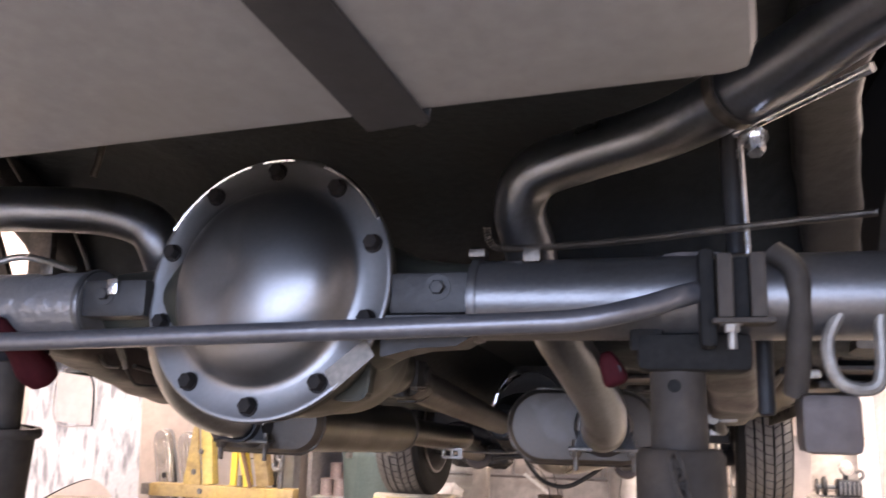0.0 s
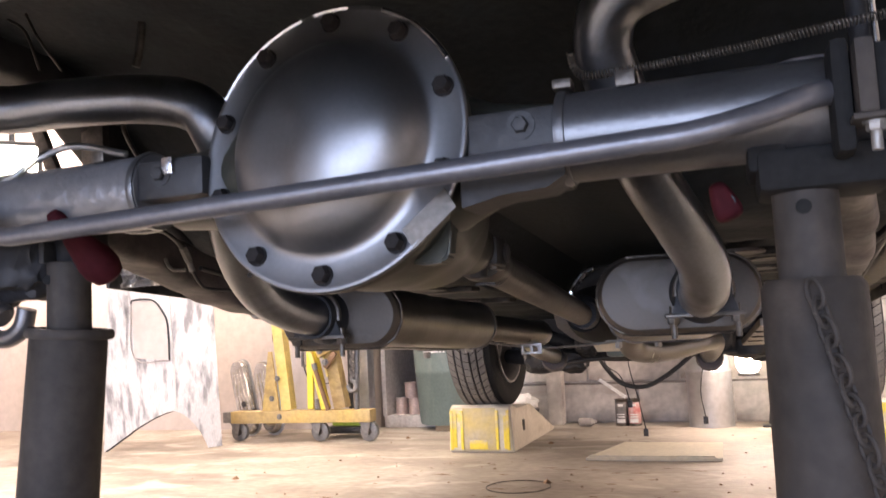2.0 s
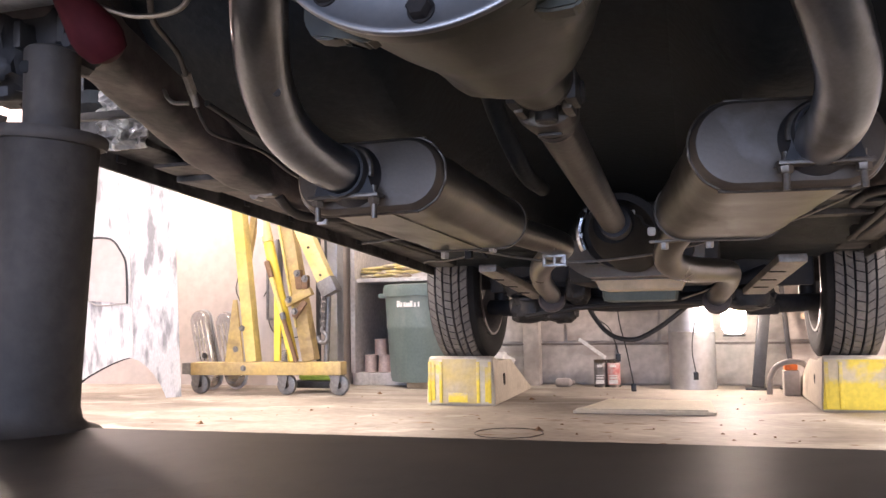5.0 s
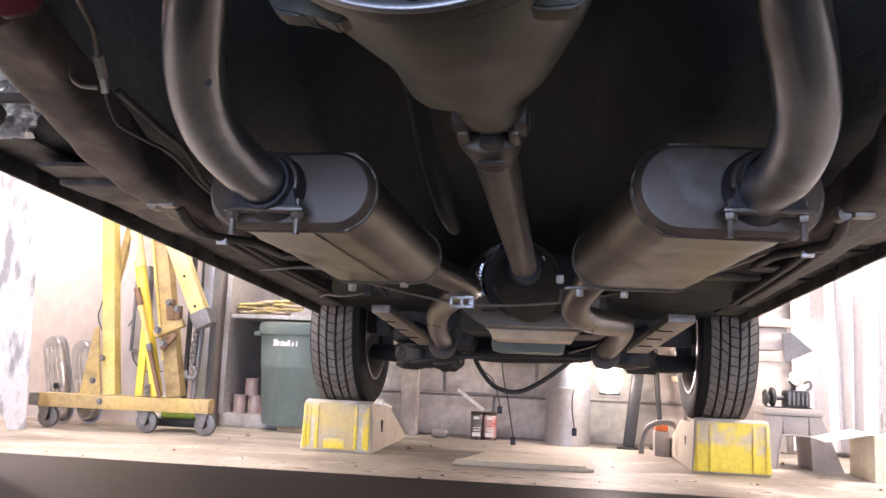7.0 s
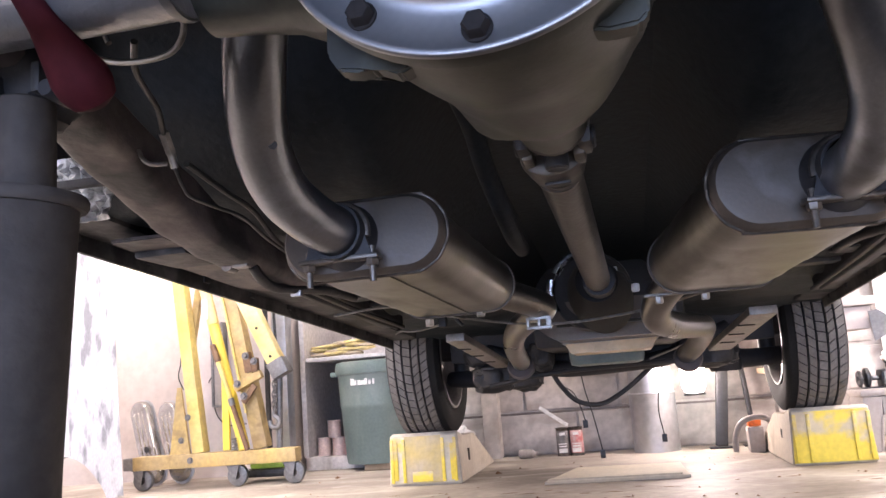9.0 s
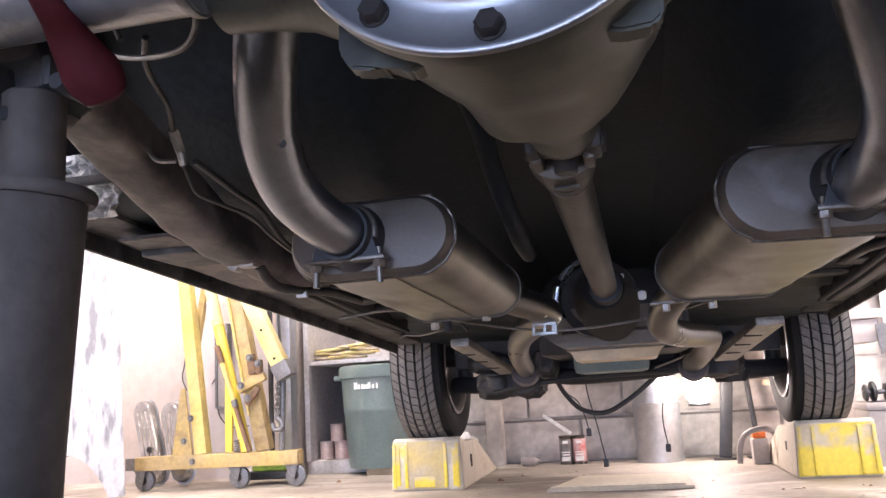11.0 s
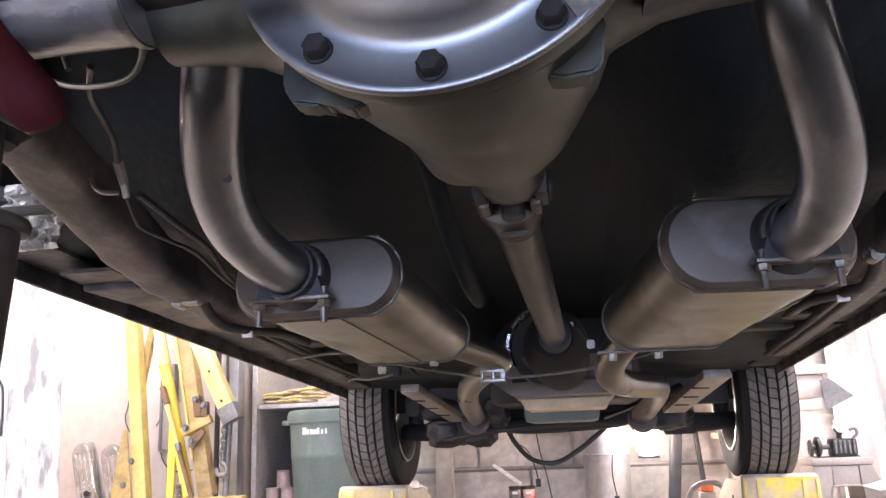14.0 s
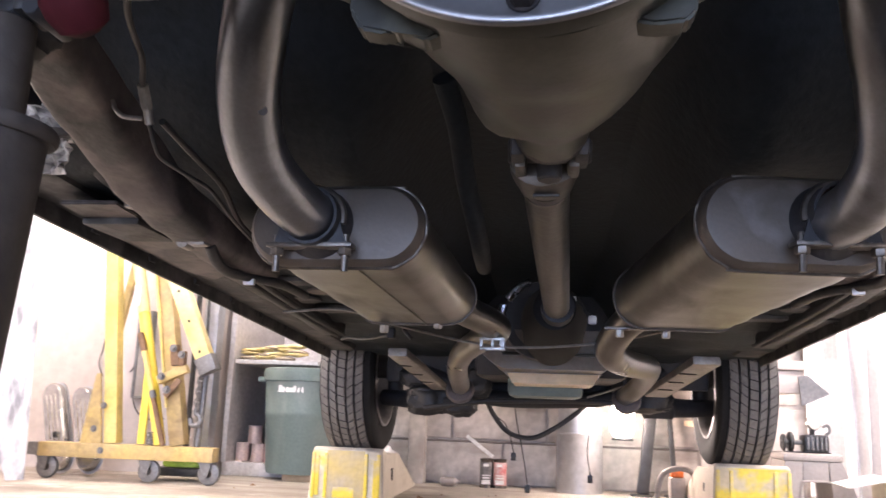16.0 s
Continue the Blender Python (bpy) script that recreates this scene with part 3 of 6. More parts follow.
# fuel tank, set a little askew, its underside rising to the rear
SKEW = pose(0.0, -0.2895, 0.7125, 0, 0, -5.0) @ pose(0, 0, 0, -13.5, 0, 0)
tk = part("fuel_tank", box(-0.50, 0.43, -0.66, 0.0, 0.0, 0.12, 0.014, SKEW), "tank", car, "smooth grey fuel tank")
STRAP = SKEW @ Matrix.Translation((0.232, 0, 0)) @ pose(0, 0, 0, 0, 0, -5.0)
for x in (0.0, -0.49):
    lay = STRAP @ Matrix.Translation((x, 0, 0))
    part("tank_strap", join(box(-0.021, 0.021, -0.66, 0.0035, -0.0035, -0.0005, 0.001, lay), box(-0.021, 0.021, 0.0008, 0.0038, -0.0035, 0.16, 0.001, lay)), "strap", tk, "black tank strap")
    part("strap_hook", tube([lay @ Vector(p) for p in ((-0.02, 0.004, 0.006), (0.0, 0.014, 0.012), (0.010, 0.012, 0.004), (0.016, 0.004, 0.0))], 0.0032, 8, 4), "strap", tk)
part("tank_seam", tube([SKEW @ Vector(p) for p in ((-0.49, 0.001, 0.03), (0.0, 0.003, 0.03), (0.42, 0.001, 0.03))], 0.003, 6, 4), "tank", tk)

# differential: turned on an axis that leans back a little
DC = Vector((0.0, -0.0234, 0.6596))
TILT_, TURN_ = radians(7.8), radians(-3.4)
DRT = Vector((math.cos(TURN_), math.sin(TURN_), 0))
DUP = Vector((0, math.sin(TILT_), math.cos(TILT_)))
DAX = DUP.cross(DRT).normalized() * -1     # out of the cover, to the rear
DAX = DAX if DAX.y < 0 else -DAX


def on_cover(deg, r, out=0.0):
    return DC + DRT * (r * math.cos(radians(deg))) + DUP * (r * math.sin(radians(deg))) + DAX * out


def lofted(stations, segs=48, bump=None):
    """Rings (x, y, z, radius) across y, joined into one closed casting."""
    bm, rings = bmesh.new(), []
    line = smooth_line([(a, b, c) for a, b, c, r in stations], 4)
    radii = [p.x for p in smooth_line([(r, b, 0) for a, b, c, r in stations], 4)]
    for p, r in zip(line, radii):
        ring = []
        for k in range(segs):
            a = 2 * math.pi * k / segs
            q = r + (bump(p.y, a) if bump else 0.0)
            ring.append(bm.verts.new((p.x + q * math.cos(a), p.y, p.z + q * math.sin(a))))
        rings.append(ring)
    for a, b in zip(rings, rings[1:]):
        for k in range(segs):
            n = (k + 1) % segs
            bm.faces.new((a[k], a[n], b[n], b[k]))
    bm.faces.new(rings[0][::-1]), bm.faces.new(rings[-1])
    return bm


def casting_bumps(y, a):
    """Swellings and a rib low on the housing, and rough cast skin."""
    low_left = math.exp(-(((a - 3.95) / 0.30) ** 2)) * math.exp(-(((y - 0.19) / 0.035) ** 2)) * 0.010
    low_right = math.exp(-(((a - 5.5) / 0.22) ** 2)) * math.exp(-(((y - 0.06) / 0.06) ** 2)) * 0.006
    return low_left + low_right + 0.0016 * noise.noise(Vector((math.cos(a) * 3, math.sin(a) * 3, y * 28)))


hous = [(0.1296, 0.0000), (0.1311, -0.0040), (0.1311, -0.0150), (0.1240, -0.0190), (0.0, -0.0190)]
diff = part("differential", lathe([(0.0, -0.001)] + hous, DC, DAX, 56), "housing", car, "cast differential housing of bare grey iron")
part("pinion_nose", lofted(((0.0, -0.008, 0.656, 0.120), (0.002, 0.030, 0.652, 0.119), (0.007, 0.065, 0.642, 0.110), (0.012, 0.100, 0.631, 0.096), (0.014, 0.140, 0.617, 0.082), (0.015, 0.180, 0.607, 0.067), (0.0155, 0.210, 0.602, 0.054), (0.0155, 0.235, 0.599, 0.044), (0.015, 0.260, 0.597, 0.0385), (0.015, 0.296, 0.595, 0.0365)), 48, casting_bumps), "housing", diff)
# cast ears under the flange, with their drilled pads
for pts, y0 in ((((-0.108, 0.590), (-0.1085, 0.565), (-0.101, 0.5525), (-0.086, 0.5495), (-0.078, 0.5520), (-0.060, 0.5440), (-0.046, 0.550), (-0.030, 0.60)), 0.006), (((0.040, 0.60), (0.062, 0.5515), (0.074, 0.5490), (0.092, 0.5505), (0.098, 0.556), (0.101, 0.580), (0.10, 0.60)), 0.002)):
    bm = slab(pts, 0.020, Matrix(((1, 0, 0, 0), (0, 0, 1, y0), (0, 1, 0, 0), (0, 0, 0, 1))))
    bmesh.ops.bevel(bm, geom=bm.edges[:], offset=0.0022, segments=2, affect="EDGES")
    part("casting_ear", bm, "housing", diff)
for sx in (-1, 1):
    part("axle_boss", lathe([(0.0, 0), (0.088, 0), (0.082, 0.022), (0.060, 0.055), (0.046, 0.085), (0.041, 0.115), (0.038, 0.15), (0.0, 0.15)], (DC.x + sx * 0.055, 0.034, 0.646), (sx, 0, 0), 36), "housing", diff)
# cover
ring = [(0.0000, 0.0414), (0.0264, 0.0409), (0.0546, 0.0378), (0.0730, 0.0317), (0.0862, 0.0229), (0.0942, 0.0141), (0.0986, 0.0066), (0.1030, 0.0040), (0.1082, 0.0035), (0.1285, 0.0035), (0.1320, 0.0048), (0.1338, 0.0035), (0.1338, 0.0000), (0.0000, 0.0000)]
bm = lathe(ring, DC + DAX * 0.001, DAX, 96)
for v in bm.verts:
    d = v.co - DC
    u, w, h = d.dot(DRT), d.dot(DUP), d.dot(DAX)
    if h > 0.011:
        # the ring gear side bulges, and a crease runs up beside the middle
        lift = 0.010 * math.exp(-(((u - 0.031) / 0.048) ** 2 + ((w + 0.009) / 0.066) ** 2)) - 0.006 * math.exp(-(((u + 0.026) / 0.011) ** 2) - (w / 0.062) ** 2) + 0.005 * math.exp(-(((u - 0.077) / 0.011) ** 2 + ((w + 0.004) / 0.026) ** 2))
        v.co += DAX * lift
cover = part("differential_cover", bm, "cover", car, "polished bare metal differential cover", keep_edges=60)
for k in range(10):
    at = on_cover(-90 + 36 * k, 0.1185, 0.0045)
    part("bolt", hexbolt(at, DAX, 0.0082, 0.0095, 0.0094), "bolt", cover)
for a0, a1 in ((104, 152), (82, 98), (28, 66)):
    part("rim_lip", tube([on_cover(a0 + (a1 - a0) * k / 8, 0.1315, 0.0055) for k in range(9)], 0.0025, 8, 2), "bright", cover)
part("data_tag", slab([(-0.027, -0.009), (0.023, -0.0105), (0.027, 0.008), (-0.023, 0.0105)], 0.002, Matrix.Translation(on_cover(-38, 0.127, 0.0055)) @ Matrix((Vector((0.75, 0, 0.66)), Vector((-0.66, 0, 0.75)), Vector((0, -1, 0)))).transposed().to_4x4()), "clamp", cover)
# axle tubes, their brackets and brakes
for sx in (-1, 1):
    ax = part("axle_tube", lathe([(0.0000, 0.0000), (0.0368, 0.0000), (0.0368, 0.3895), (0.0000, 0.3895)], (sx * 0.205, -0.003, 0.644), (sx, 0, 0), 36), "axle" if sx > 0 else "axle_lit_gloss", car, "grey painted rear axle tube")
    part("collar", lathe([(0.0350, 0.0000), (0.0390, 0.0000), (0.0398, 0.0030), (0.0388, 0.0075), (0.0350, 0.0085)], (sx * 0.206, -0.003, 0.644), (sx, 0, 0), 36), "axle", ax)
    part("arm_bracket", box(sx * 0.169 - 0.039, sx * 0.169 + 0.039, -0.034, 0.023, 0.629, 0.668, 0.006), "dark_iron", ax)
    if sx > 0:
        part("bracket_foot", slab([(sx * 0.125, 0.628), (sx * 0.212, 0.628), (sx * 0.212, 0.609), (sx * 0.196, 0.600), (sx * 0.160, 0.598), (sx * 0.125, 0.590)], 0.050, Matrix(((1, 0, 0, 0), (0, 0, 1, -0.036), (0, 1, 0, 0), (0, 0, 0, 1)))), "dark_iron", ax)
    part("bracket_bolt", hexbolt((sx * 0.178, -0.034, 0.653), (0, -1, 0), 0.0070, 0.0061, 0.012), "dark_iron", ax)
    part("line_clip", box(sx * 0.262 - 0.008, sx * 0.262 + 0.008, -0.026, -0.003, 0.676, 0.689, 0.002), "clamp", ax)
    part("brake_backing", lathe([(0.0000, 0.0000), (0.1170, 0.0000), (0.1215, 0.0072), (0.1215, 0.0270), (0.1125, 0.0315), (0.1080, 0.0675), (0.0945, 0.0765), (0.0000, 0.0765)], (sx * 0.571, -0.003, 0.645), (sx, 0, 0), 48), "galv", car, "grey brake drum")
    # lower arm with a red bushing
    arm = part("control_arm", boxed([(sx * 0.400, -0.003, 0.655), (sx * 0.412, 0.123, 0.640), (sx * 0.436, 0.250, 0.622), (sx * 0.452, 0.377, 0.596), (sx * 0.458, 0.476, 0.574), (sx * 0.460, 0.664, 0.556), (sx * 0.452, 0.827, 0.552)], 0.032, 0.030), "rail", car, "dull brown primed rear arm with blotched paint")
    if sx < 0:
        a, b = Vector((-0.3020, -0.040, 0.6230)), Vector((-0.2930, 0.010, 0.5770))
        n = (b - a).length
        bm = lathe([(0, -0.006), (0.006, -0.005), (0.009, 0.0), (0.0115, n * 0.35), (0.0175, n * 0.70), (0.0215, n * 0.92), (0.0215, n * 1.06), (0.0175, n * 1.22), (0.008, n * 1.30), (0, n * 1.32)], a, b - a, 28, (1.0, 0.9))
    else:
        m = Matrix.Translation((0.327, 0.030, 0.584)) @ pose(0, 0, 0, 0, -20, 0)
        bm = bmesh.new()
        bmesh.ops.create_icosphere(bm, subdivisions=3, radius=1)
        for v in bm.verts:
            v.co = Vector([math.copysign(abs(c) ** 0.6, c) for c in v.co])
            v.co = Vector((v.co.x * (0.0105 - 0.003 * v.co.z), v.co.y * 0.013, v.co.z * 0.0165))
        bm.transform(m)
    part("bushing", bm, "red", arm, "dark red polyurethane bushing")
    part("bushing_pin", lathe([(0.0, -0.022), (0.006, -0.022), (0.007, -0.02), (0.007, 0.02), (0.006, 0.022), (0.0, 0.022)], (sx * 0.330, 0.040, 0.582), (0, 1, 0), 16), "under", arm)
    if sx > 0:
        damper = part("damper_tube", rod((0.4405, 0.05, 0.690), (0.4360, 0.05, 0.90), 0.0085, segs=20, bevel=0.002), "under", car, "black damper tube")
        # thin bright rod, which also draws the pale reflection along the damper
        part("damper_rod_streak", rod((0.4500, 0.042, 0.690), (0.4455, 0.042, 0.90), 0.0030, segs=12), "bright", damper, "bright steel rod that also draws the damper's glossy streak")
    if sx > 0:
        # black sway bar end, bolted between two link plates
        end = part("bar_end_bracket", box(0.403, 0.4163, -0.066, -0.030, 0.597, 0.677, 0.006), "rubber_dark", ax, "black rubber bushing block")
        for x0 in (0.4166, 0.4406):
            part("link_plate", box(x0, x0 + 0.0118, -0.083, -0.052, 0.6190, 0.6690, 0.002), "stand", end)
        # solid dark filler for the shade in the gap between the plates
        part("link_gap_shade", box(0.4286, 0.4404, -0.074, -0.050, 0.6190, 0.6670, 0.002), "rubber_dark", end)
        part("base_strip", box(0.412, 0.458, -0.084, -0.048, 0.6145, 0.6188, 0.0015), "stand", end)
        part("link_bolt", rod((0.4265, -0.070, 0.6145), (0.4265, -0.070, 0.5955), 0.0036, segs=12), "galv", end)
        part("link_nut", hexbolt((0.4265, -0.070, 0.6145), (0, 0, -1), 0.0062, 0.0065, 0.008), "galv", end)
        part("shock_body", rod((0.4605, 0.050, 0.690), (0.4605, 0.050, 0.545), 0.0075, segs=18, bevel=0.002), "under", ax)
        # one black block for the perch and the shade below the axle end
        part("perch_shade_block", join(box(0.352, 0.445, -0.030, 0.050, 0.580, 0.612, 0.008), box(0.346, 0.375, -0.026, 0.050, 0.596, 0.622, 0.006)), "rubber_dark", ax, "black block on the stand for the perch and the shade under the axle")
    else:
        part("shock_bracket", box(-0.446, -0.402, -0.066, -0.043, 0.590, 0.672, 0.010), "dark_iron", ax)
        for s in (-1, 1):
            part("bracket_ear", box(-0.424 + s * 0.017 - 0.0057, -0.424 + s * 0.017 + 0.0057, -0.083, -0.071, 0.598, 0.664, 0.0035), "under", ax)

# bright clip beside the axle bracket
part("bracket_clip", box(-0.1735, -0.1615, -0.0385, -0.0355, 0.652, 0.668, 0.001), "bright", car)

# spring seat and shock eye at the end of the axle
for n, (at, size) in enumerate((((-0.452, 0.062, 0.600), (0.052, 0.040, 0.052)), ((-0.520, 0.050, 0.585), (0.050, 0.040, 0.050)), ((-0.392, 0.080, 0.612), (0.034, 0.030, 0.036)))):
    part("spring_seat", casting(at, size, 2.3 * n + 40), "under", car, "dark cast spring seat")
part("shock_eye", tube([(-0.512, 0.06, 0.555), (-0.510, 0.06, 0.520), (-0.482, 0.06, 0.506), (-0.455, 0.06, 0.516), (-0.446, 0.06, 0.540)], 0.011, 12), "axle", car)
part("shock_stub", rod((-0.525, 0.05, 0.570), (-0.470, 0.05, 0.530), 0.015, segs=18, bevel=0.003), "axle", car)

# sway bar
part("sway_bar", tube([(-0.431, 0.014, 0.637), (-0.393, -0.052, 0.627), (-0.353, -0.082, 0.611), (-0.311, -0.093, 0.599), (-0.260, -0.093, 0.599), (-0.002, -0.093, 0.606), (0.261, -0.093, 0.614), (0.314, -0.090, 0.617), (0.358, -0.079, 0.627), (0.399, -0.057, 0.641), (0.441, 0.014, 0.655)], 0.0090, 18), "sway", car, "dark grey steel sway bar")

# tail pipes over the axle
RIGHT_TAIL = [(0.286, 0.405, 0.521), (0.289, 0.355, 0.519), (0.296, 0.300, 0.526), (0.297, 0.250, 0.552), (0.281, 0.200, 0.588), (0.252, 0.140, 0.648), (0.238, 0.105, 0.712), (0.232, 0.080, 0.752), (0.252, 0.060, 0.782), (0.308, 0.045, 0.796), (0.388, 0.010, 0.806), (0.465, -0.075, 0.815), (0.527, -0.164, 0.826), (0.61, -0.32, 0.82), (0.65, -0.55, 0.80)]
LEFT_TAIL = [(-0.228, 0.405, 0.519), (-0.232, 0.355, 0.520), (-0.243, 0.300, 0.530), (-0.252, 0.250, 0.552), (-0.247, 0.200, 0.590), (-0.223, 0.145, 0.635), (-0.199, 0.105, 0.690), (-0.198, 0.085, 0.722), (-0.218, 0.076, 0.751), (-0.278, 0.067, 0.767), (-0.368, 0.045, 0.770), (-0.454, 0.027, 0.770), (-0.540, -0.045, 0.785), (-0.61, -0.27, 0.78), (-0.65, -0.53, 0.77)]
for pts, sx in ((RIGHT_TAIL, 1), (LEFT_TAIL, -1)):
    tp = part("tail_pipe", tube(pts, 0.0275, 28, 8), "pipe", car, "bent aluminised tail pipe")
tp_clamp = part("pipe_clamp", lathe([(0.0275, 0), (0.0318, 0), (0.0318, 0.0108), (0.0275, 0.0108)], (0.436, -0.042, 0.811), (0.6, -0.78, 0.13), 28), "clamp", car)
part("clamp_nut", join(hexbolt((0.452, -0.048, 0.772), (0, -0.4, -0.9), 0.0081, 0.0180, 0.011), rod((0.439, -0.030, 0.781), (0.528, -0.119, 0.796), 0.0040, segs=12)), "bright", tp_clamp)

# mufflers
for sx, rear, front in ((1, Vector((0.260, 0.392, 0.5225)), Vector((0.206, 0.790, 0.502))), (-1, Vector((-0.212, 0.392, 0.517)), Vector((-0.190, 0.790, 0.498)))):
    axis = (front - rear).normalized()
    n = (front - rear).length
    w, h = (0.0975, 0.0470) if sx > 0 else (0.095, 0.0425)
    x, y, z = frame_of(axis)

    def oval(prof, at, _x=x, _y=y, _z=z):
        """A flattened round of the given size steps and heights."""
        bm, rings = bmesh.new(), []
        for s, d, in prof:
            ww, hh = max(0.001, w - s), max(0.001, h - s)
            ring = []
            for k in range(48):
                side = 1 if k < 24 else -1
                a = math.pi * ((k % 24) / 23 - 0.5) * side if side > 0 else math.pi * ((k % 24) / 23 + 0.5)
                px = side * (ww - hh) + hh * math.cos(a)
                ring.append(bm.verts.new(Vector(at) + _x * px + _y * (hh * math.sin(a)) + _z * d))
            rings.append(ring)
        for a, b in zip(rings, rings[1:]):
            for k in range(48):
                m_ = (k + 1) % 48
                bm.faces.new((a[k], a[m_], b[m_], b[k]))
        bm.faces.new(rings[0][::-1]), bm.faces.new(rings[-1])
        return bm

    mf = part("muffler", oval([(0.0, 0.004)] + [(0.0009 + 0.0011 * math.sin(k * 1.7 + sx) * math.sin(k * 0.6), 0.02 + (n - 0.04) * k / 15) for k in range(16)] + [(0.0, n - 0.004)], rear), "muffler", car, "oval brownish sheet steel muffler")
    part("end_cap", oval([(0.012, -0.012), (0.004, -0.011), (0.0, -0.006), (-0.002, 0.0), (-0.002, 0.006)], rear), "cap", mf, "matt grey end cap")
    part("end_cap", oval([(-0.002, n - 0.006), (-0.002, n), (0.004, n + 0.011), (0.03, n + 0.02)], rear), "cap", mf)
    lip = []
    for k in range(33):
        a = 2 * math.pi * k / 32
        side = 1 if math.cos(a) > 0 else -1
        lip.append(rear + x * (side * (w - h) + (h + 0.0026) * math.cos(a)) + y * ((h + 0.0026) * math.sin(a)) + z * (0.004 + 0.0012 * math.sin(k * 2.3)))
    part("crimped_rim", tube(lip, 0.0022, 6, 3), "clamp", mf)
    mouth = rear + Vector((0.027 if sx > 0 else -0.017, 0, 0))
    part("outlet_collar", lathe([(0.0278, 0.0), (0.0310, 0.0), (0.0325, 0.020), (0.038, 0.032), (0.0405, 0.047)], mouth - axis * 0.046, axis, 28), "under", mf, "sooty dark outlet sleeve")
    part("saddle_plate", slab([(-0.040, -0.0315), (0.040, -0.0315), (0.030, 0.0), (-0.030, 0.0)], 0.005, Matrix.Translation(mouth - axis * 0.036) @ Matrix((x, Vector((0, 0, 1)), axis)).transposed().to_4x4()), "under", mf)
    at = mouth - axis * 0.030
    clamp = part("u_clamp", tube([at + x * (0.033 * math.cos(radians(a))) + y * (0.033 * math.sin(radians(a))) for a in range(-10, 191, 20)], 0.004, 10, 3), "clamp", mf)
    part("saddle", bar(at - x * 0.046 - Vector((0, 0, 0.029)), at + x * 0.046 - Vector((0, 0, 0.029)), 0.020, 0.005, 0.0015), "clamp", mf)
    for s in (-1, 1):
        part("clamp_nut", join(hexbolt(at + x * (s * 0.037) - Vector((0, 0, 0.031)), (0, 0, -1), 0.0075, 0.008), rod(at + x * (s * 0.037) - Vector((0, 0, 0.017)), at + x * (s * 0.037) - Vector((0, 0, 0.056)), 0.0037, segs=10)), "clamp", mf)
    if sx < 0:
        part("seam", bar(rear + Vector((-0.02 * sx, 0.01, -h - 0.0003)), front + Vector((-0.02 * sx, -0.01, -h - 0.0003)), 0.002, 0.002, 0), "muffler", mf)

# front pipes
part("front_pipe", tube([(0.194, 0.775, 0.507), (0.166, 0.827, 0.494), (0.136, 0.894, 0.472), (0.122, 0.969, 0.452), (0.124, 1.030, 0.436), (0.150, 1.110, 0.428), (0.195, 1.25, 0.430), (0.235, 1.42, 0.436), (0.252, 1.568, 0.434), (0.252, 1.697, 0.418), (0.236, 1.800, 0.394), (0.221, 1.907, 0.378)], 0.0255, 22), "dark_pipe", car, "dull dark front exhaust pipe")
part("front_pipe", tube([(-0.183, 0.775, 0.512), (-0.146, 0.839, 0.497), (-0.112, 0.905, 0.487), (-0.086, 0.975, 0.480), (-0.080, 1.06, 0.476), (-0.125, 1.20, 0.468), (-0.172, 1.35, 0.452), (-0.205, 1.55, 0.428), (-0.224, 1.82, 0.398)], 0.0255, 22), "dark_pipe", car, "dull dark front exhaust pipe")

# driveshaft
sh = part("driveshaft", rod((0.010, 0.421, 0.578), (0.028, 0.975, 0.510), 0.0262, 0.0225, 30), "shaft", car, "dull brown steel driveshaft")
part("pinion_yoke", join(rod((0.015, 0.297, 0.595), (0.015, 0.314, 0.593), 0.0345, segs=28, bevel=0.003), box(-0.024, -0.010, 0.310, 0.360, 0.570, 0.606, 0.005), box(0.038, 0.052, 0.310, 0.360, 0.570, 0.606, 0.005)), "dark_iron", sh, "oily black pinion yoke")
part("joint_cross", join(rod((-0.028, 0.350, 0.587), (0.056, 0.350, 0.587), 0.0125, segs=18, bevel=0.002), rod((0.014, 0.350, 0.556), (0.014, 0.350, 0.618), 0.0125, segs=18, bevel=0.002)), "dark_iron", sh)
AIM = Vector((0.018, 0.554, -0.068)).normalized()
part("weld_yoke", lathe([(0, 0), (0.026, 0), (0.0315, 0.003), (0.0325, 0.018), (0.0305, 0.036), (0.0268, 0.058), (0.0268, 0.062), (0, 0.062)], Vector((0.010, 0.421, 0.578)) - AIM * 0.052, AIM, 30, (1.12, 0.9)), "shaft", sh)
for s_ in (-1, 1):
    part("yoke_ear", box(0.0115 + s_ * 0.0265 - 0.006, 0.0115 + s_ * 0.0265 + 0.006, 0.336, 0.378, 0.566, 0.604, 0.004), "shaft", sh)
part("yoke_slot", box(-0.003, 0.025, 0.385, 0.393, 0.5495, 0.5525, 0.001), "dark_iron", sh)
part("yoke_band", lathe([(0.024, 0), (0.0275, 0), (0.0275, 0.006), (0.024, 0.006)], (0.0104, 0.432, 0.5768), AIM, 28), "clamp", sh)
part("slip_yoke", rod((0.030, 0.969, 0.511), (0.030, 1.015, 0.508), 0.029, segs=20), "under", sh)

# transmission and engine
gb = part("transmission", lathe([(0, 0), (0.038, 0), (0.047, 0.05), (0.060, 0.12), (0.066, 0.20), (0.068, 0.36), (0.070, 0.48), (0.066, 0.60), (0, 0.60)], (0.025, 1.010, 0.512), (0.0, 1.0, 0.0), 36), "rubber_dark", car, "dark transmission case")
SIDE = Matrix(((1, 0, 0, 0), (0, 0, 1, 0), (0, 1, 0, 0), (0, 0, 0, 1)))
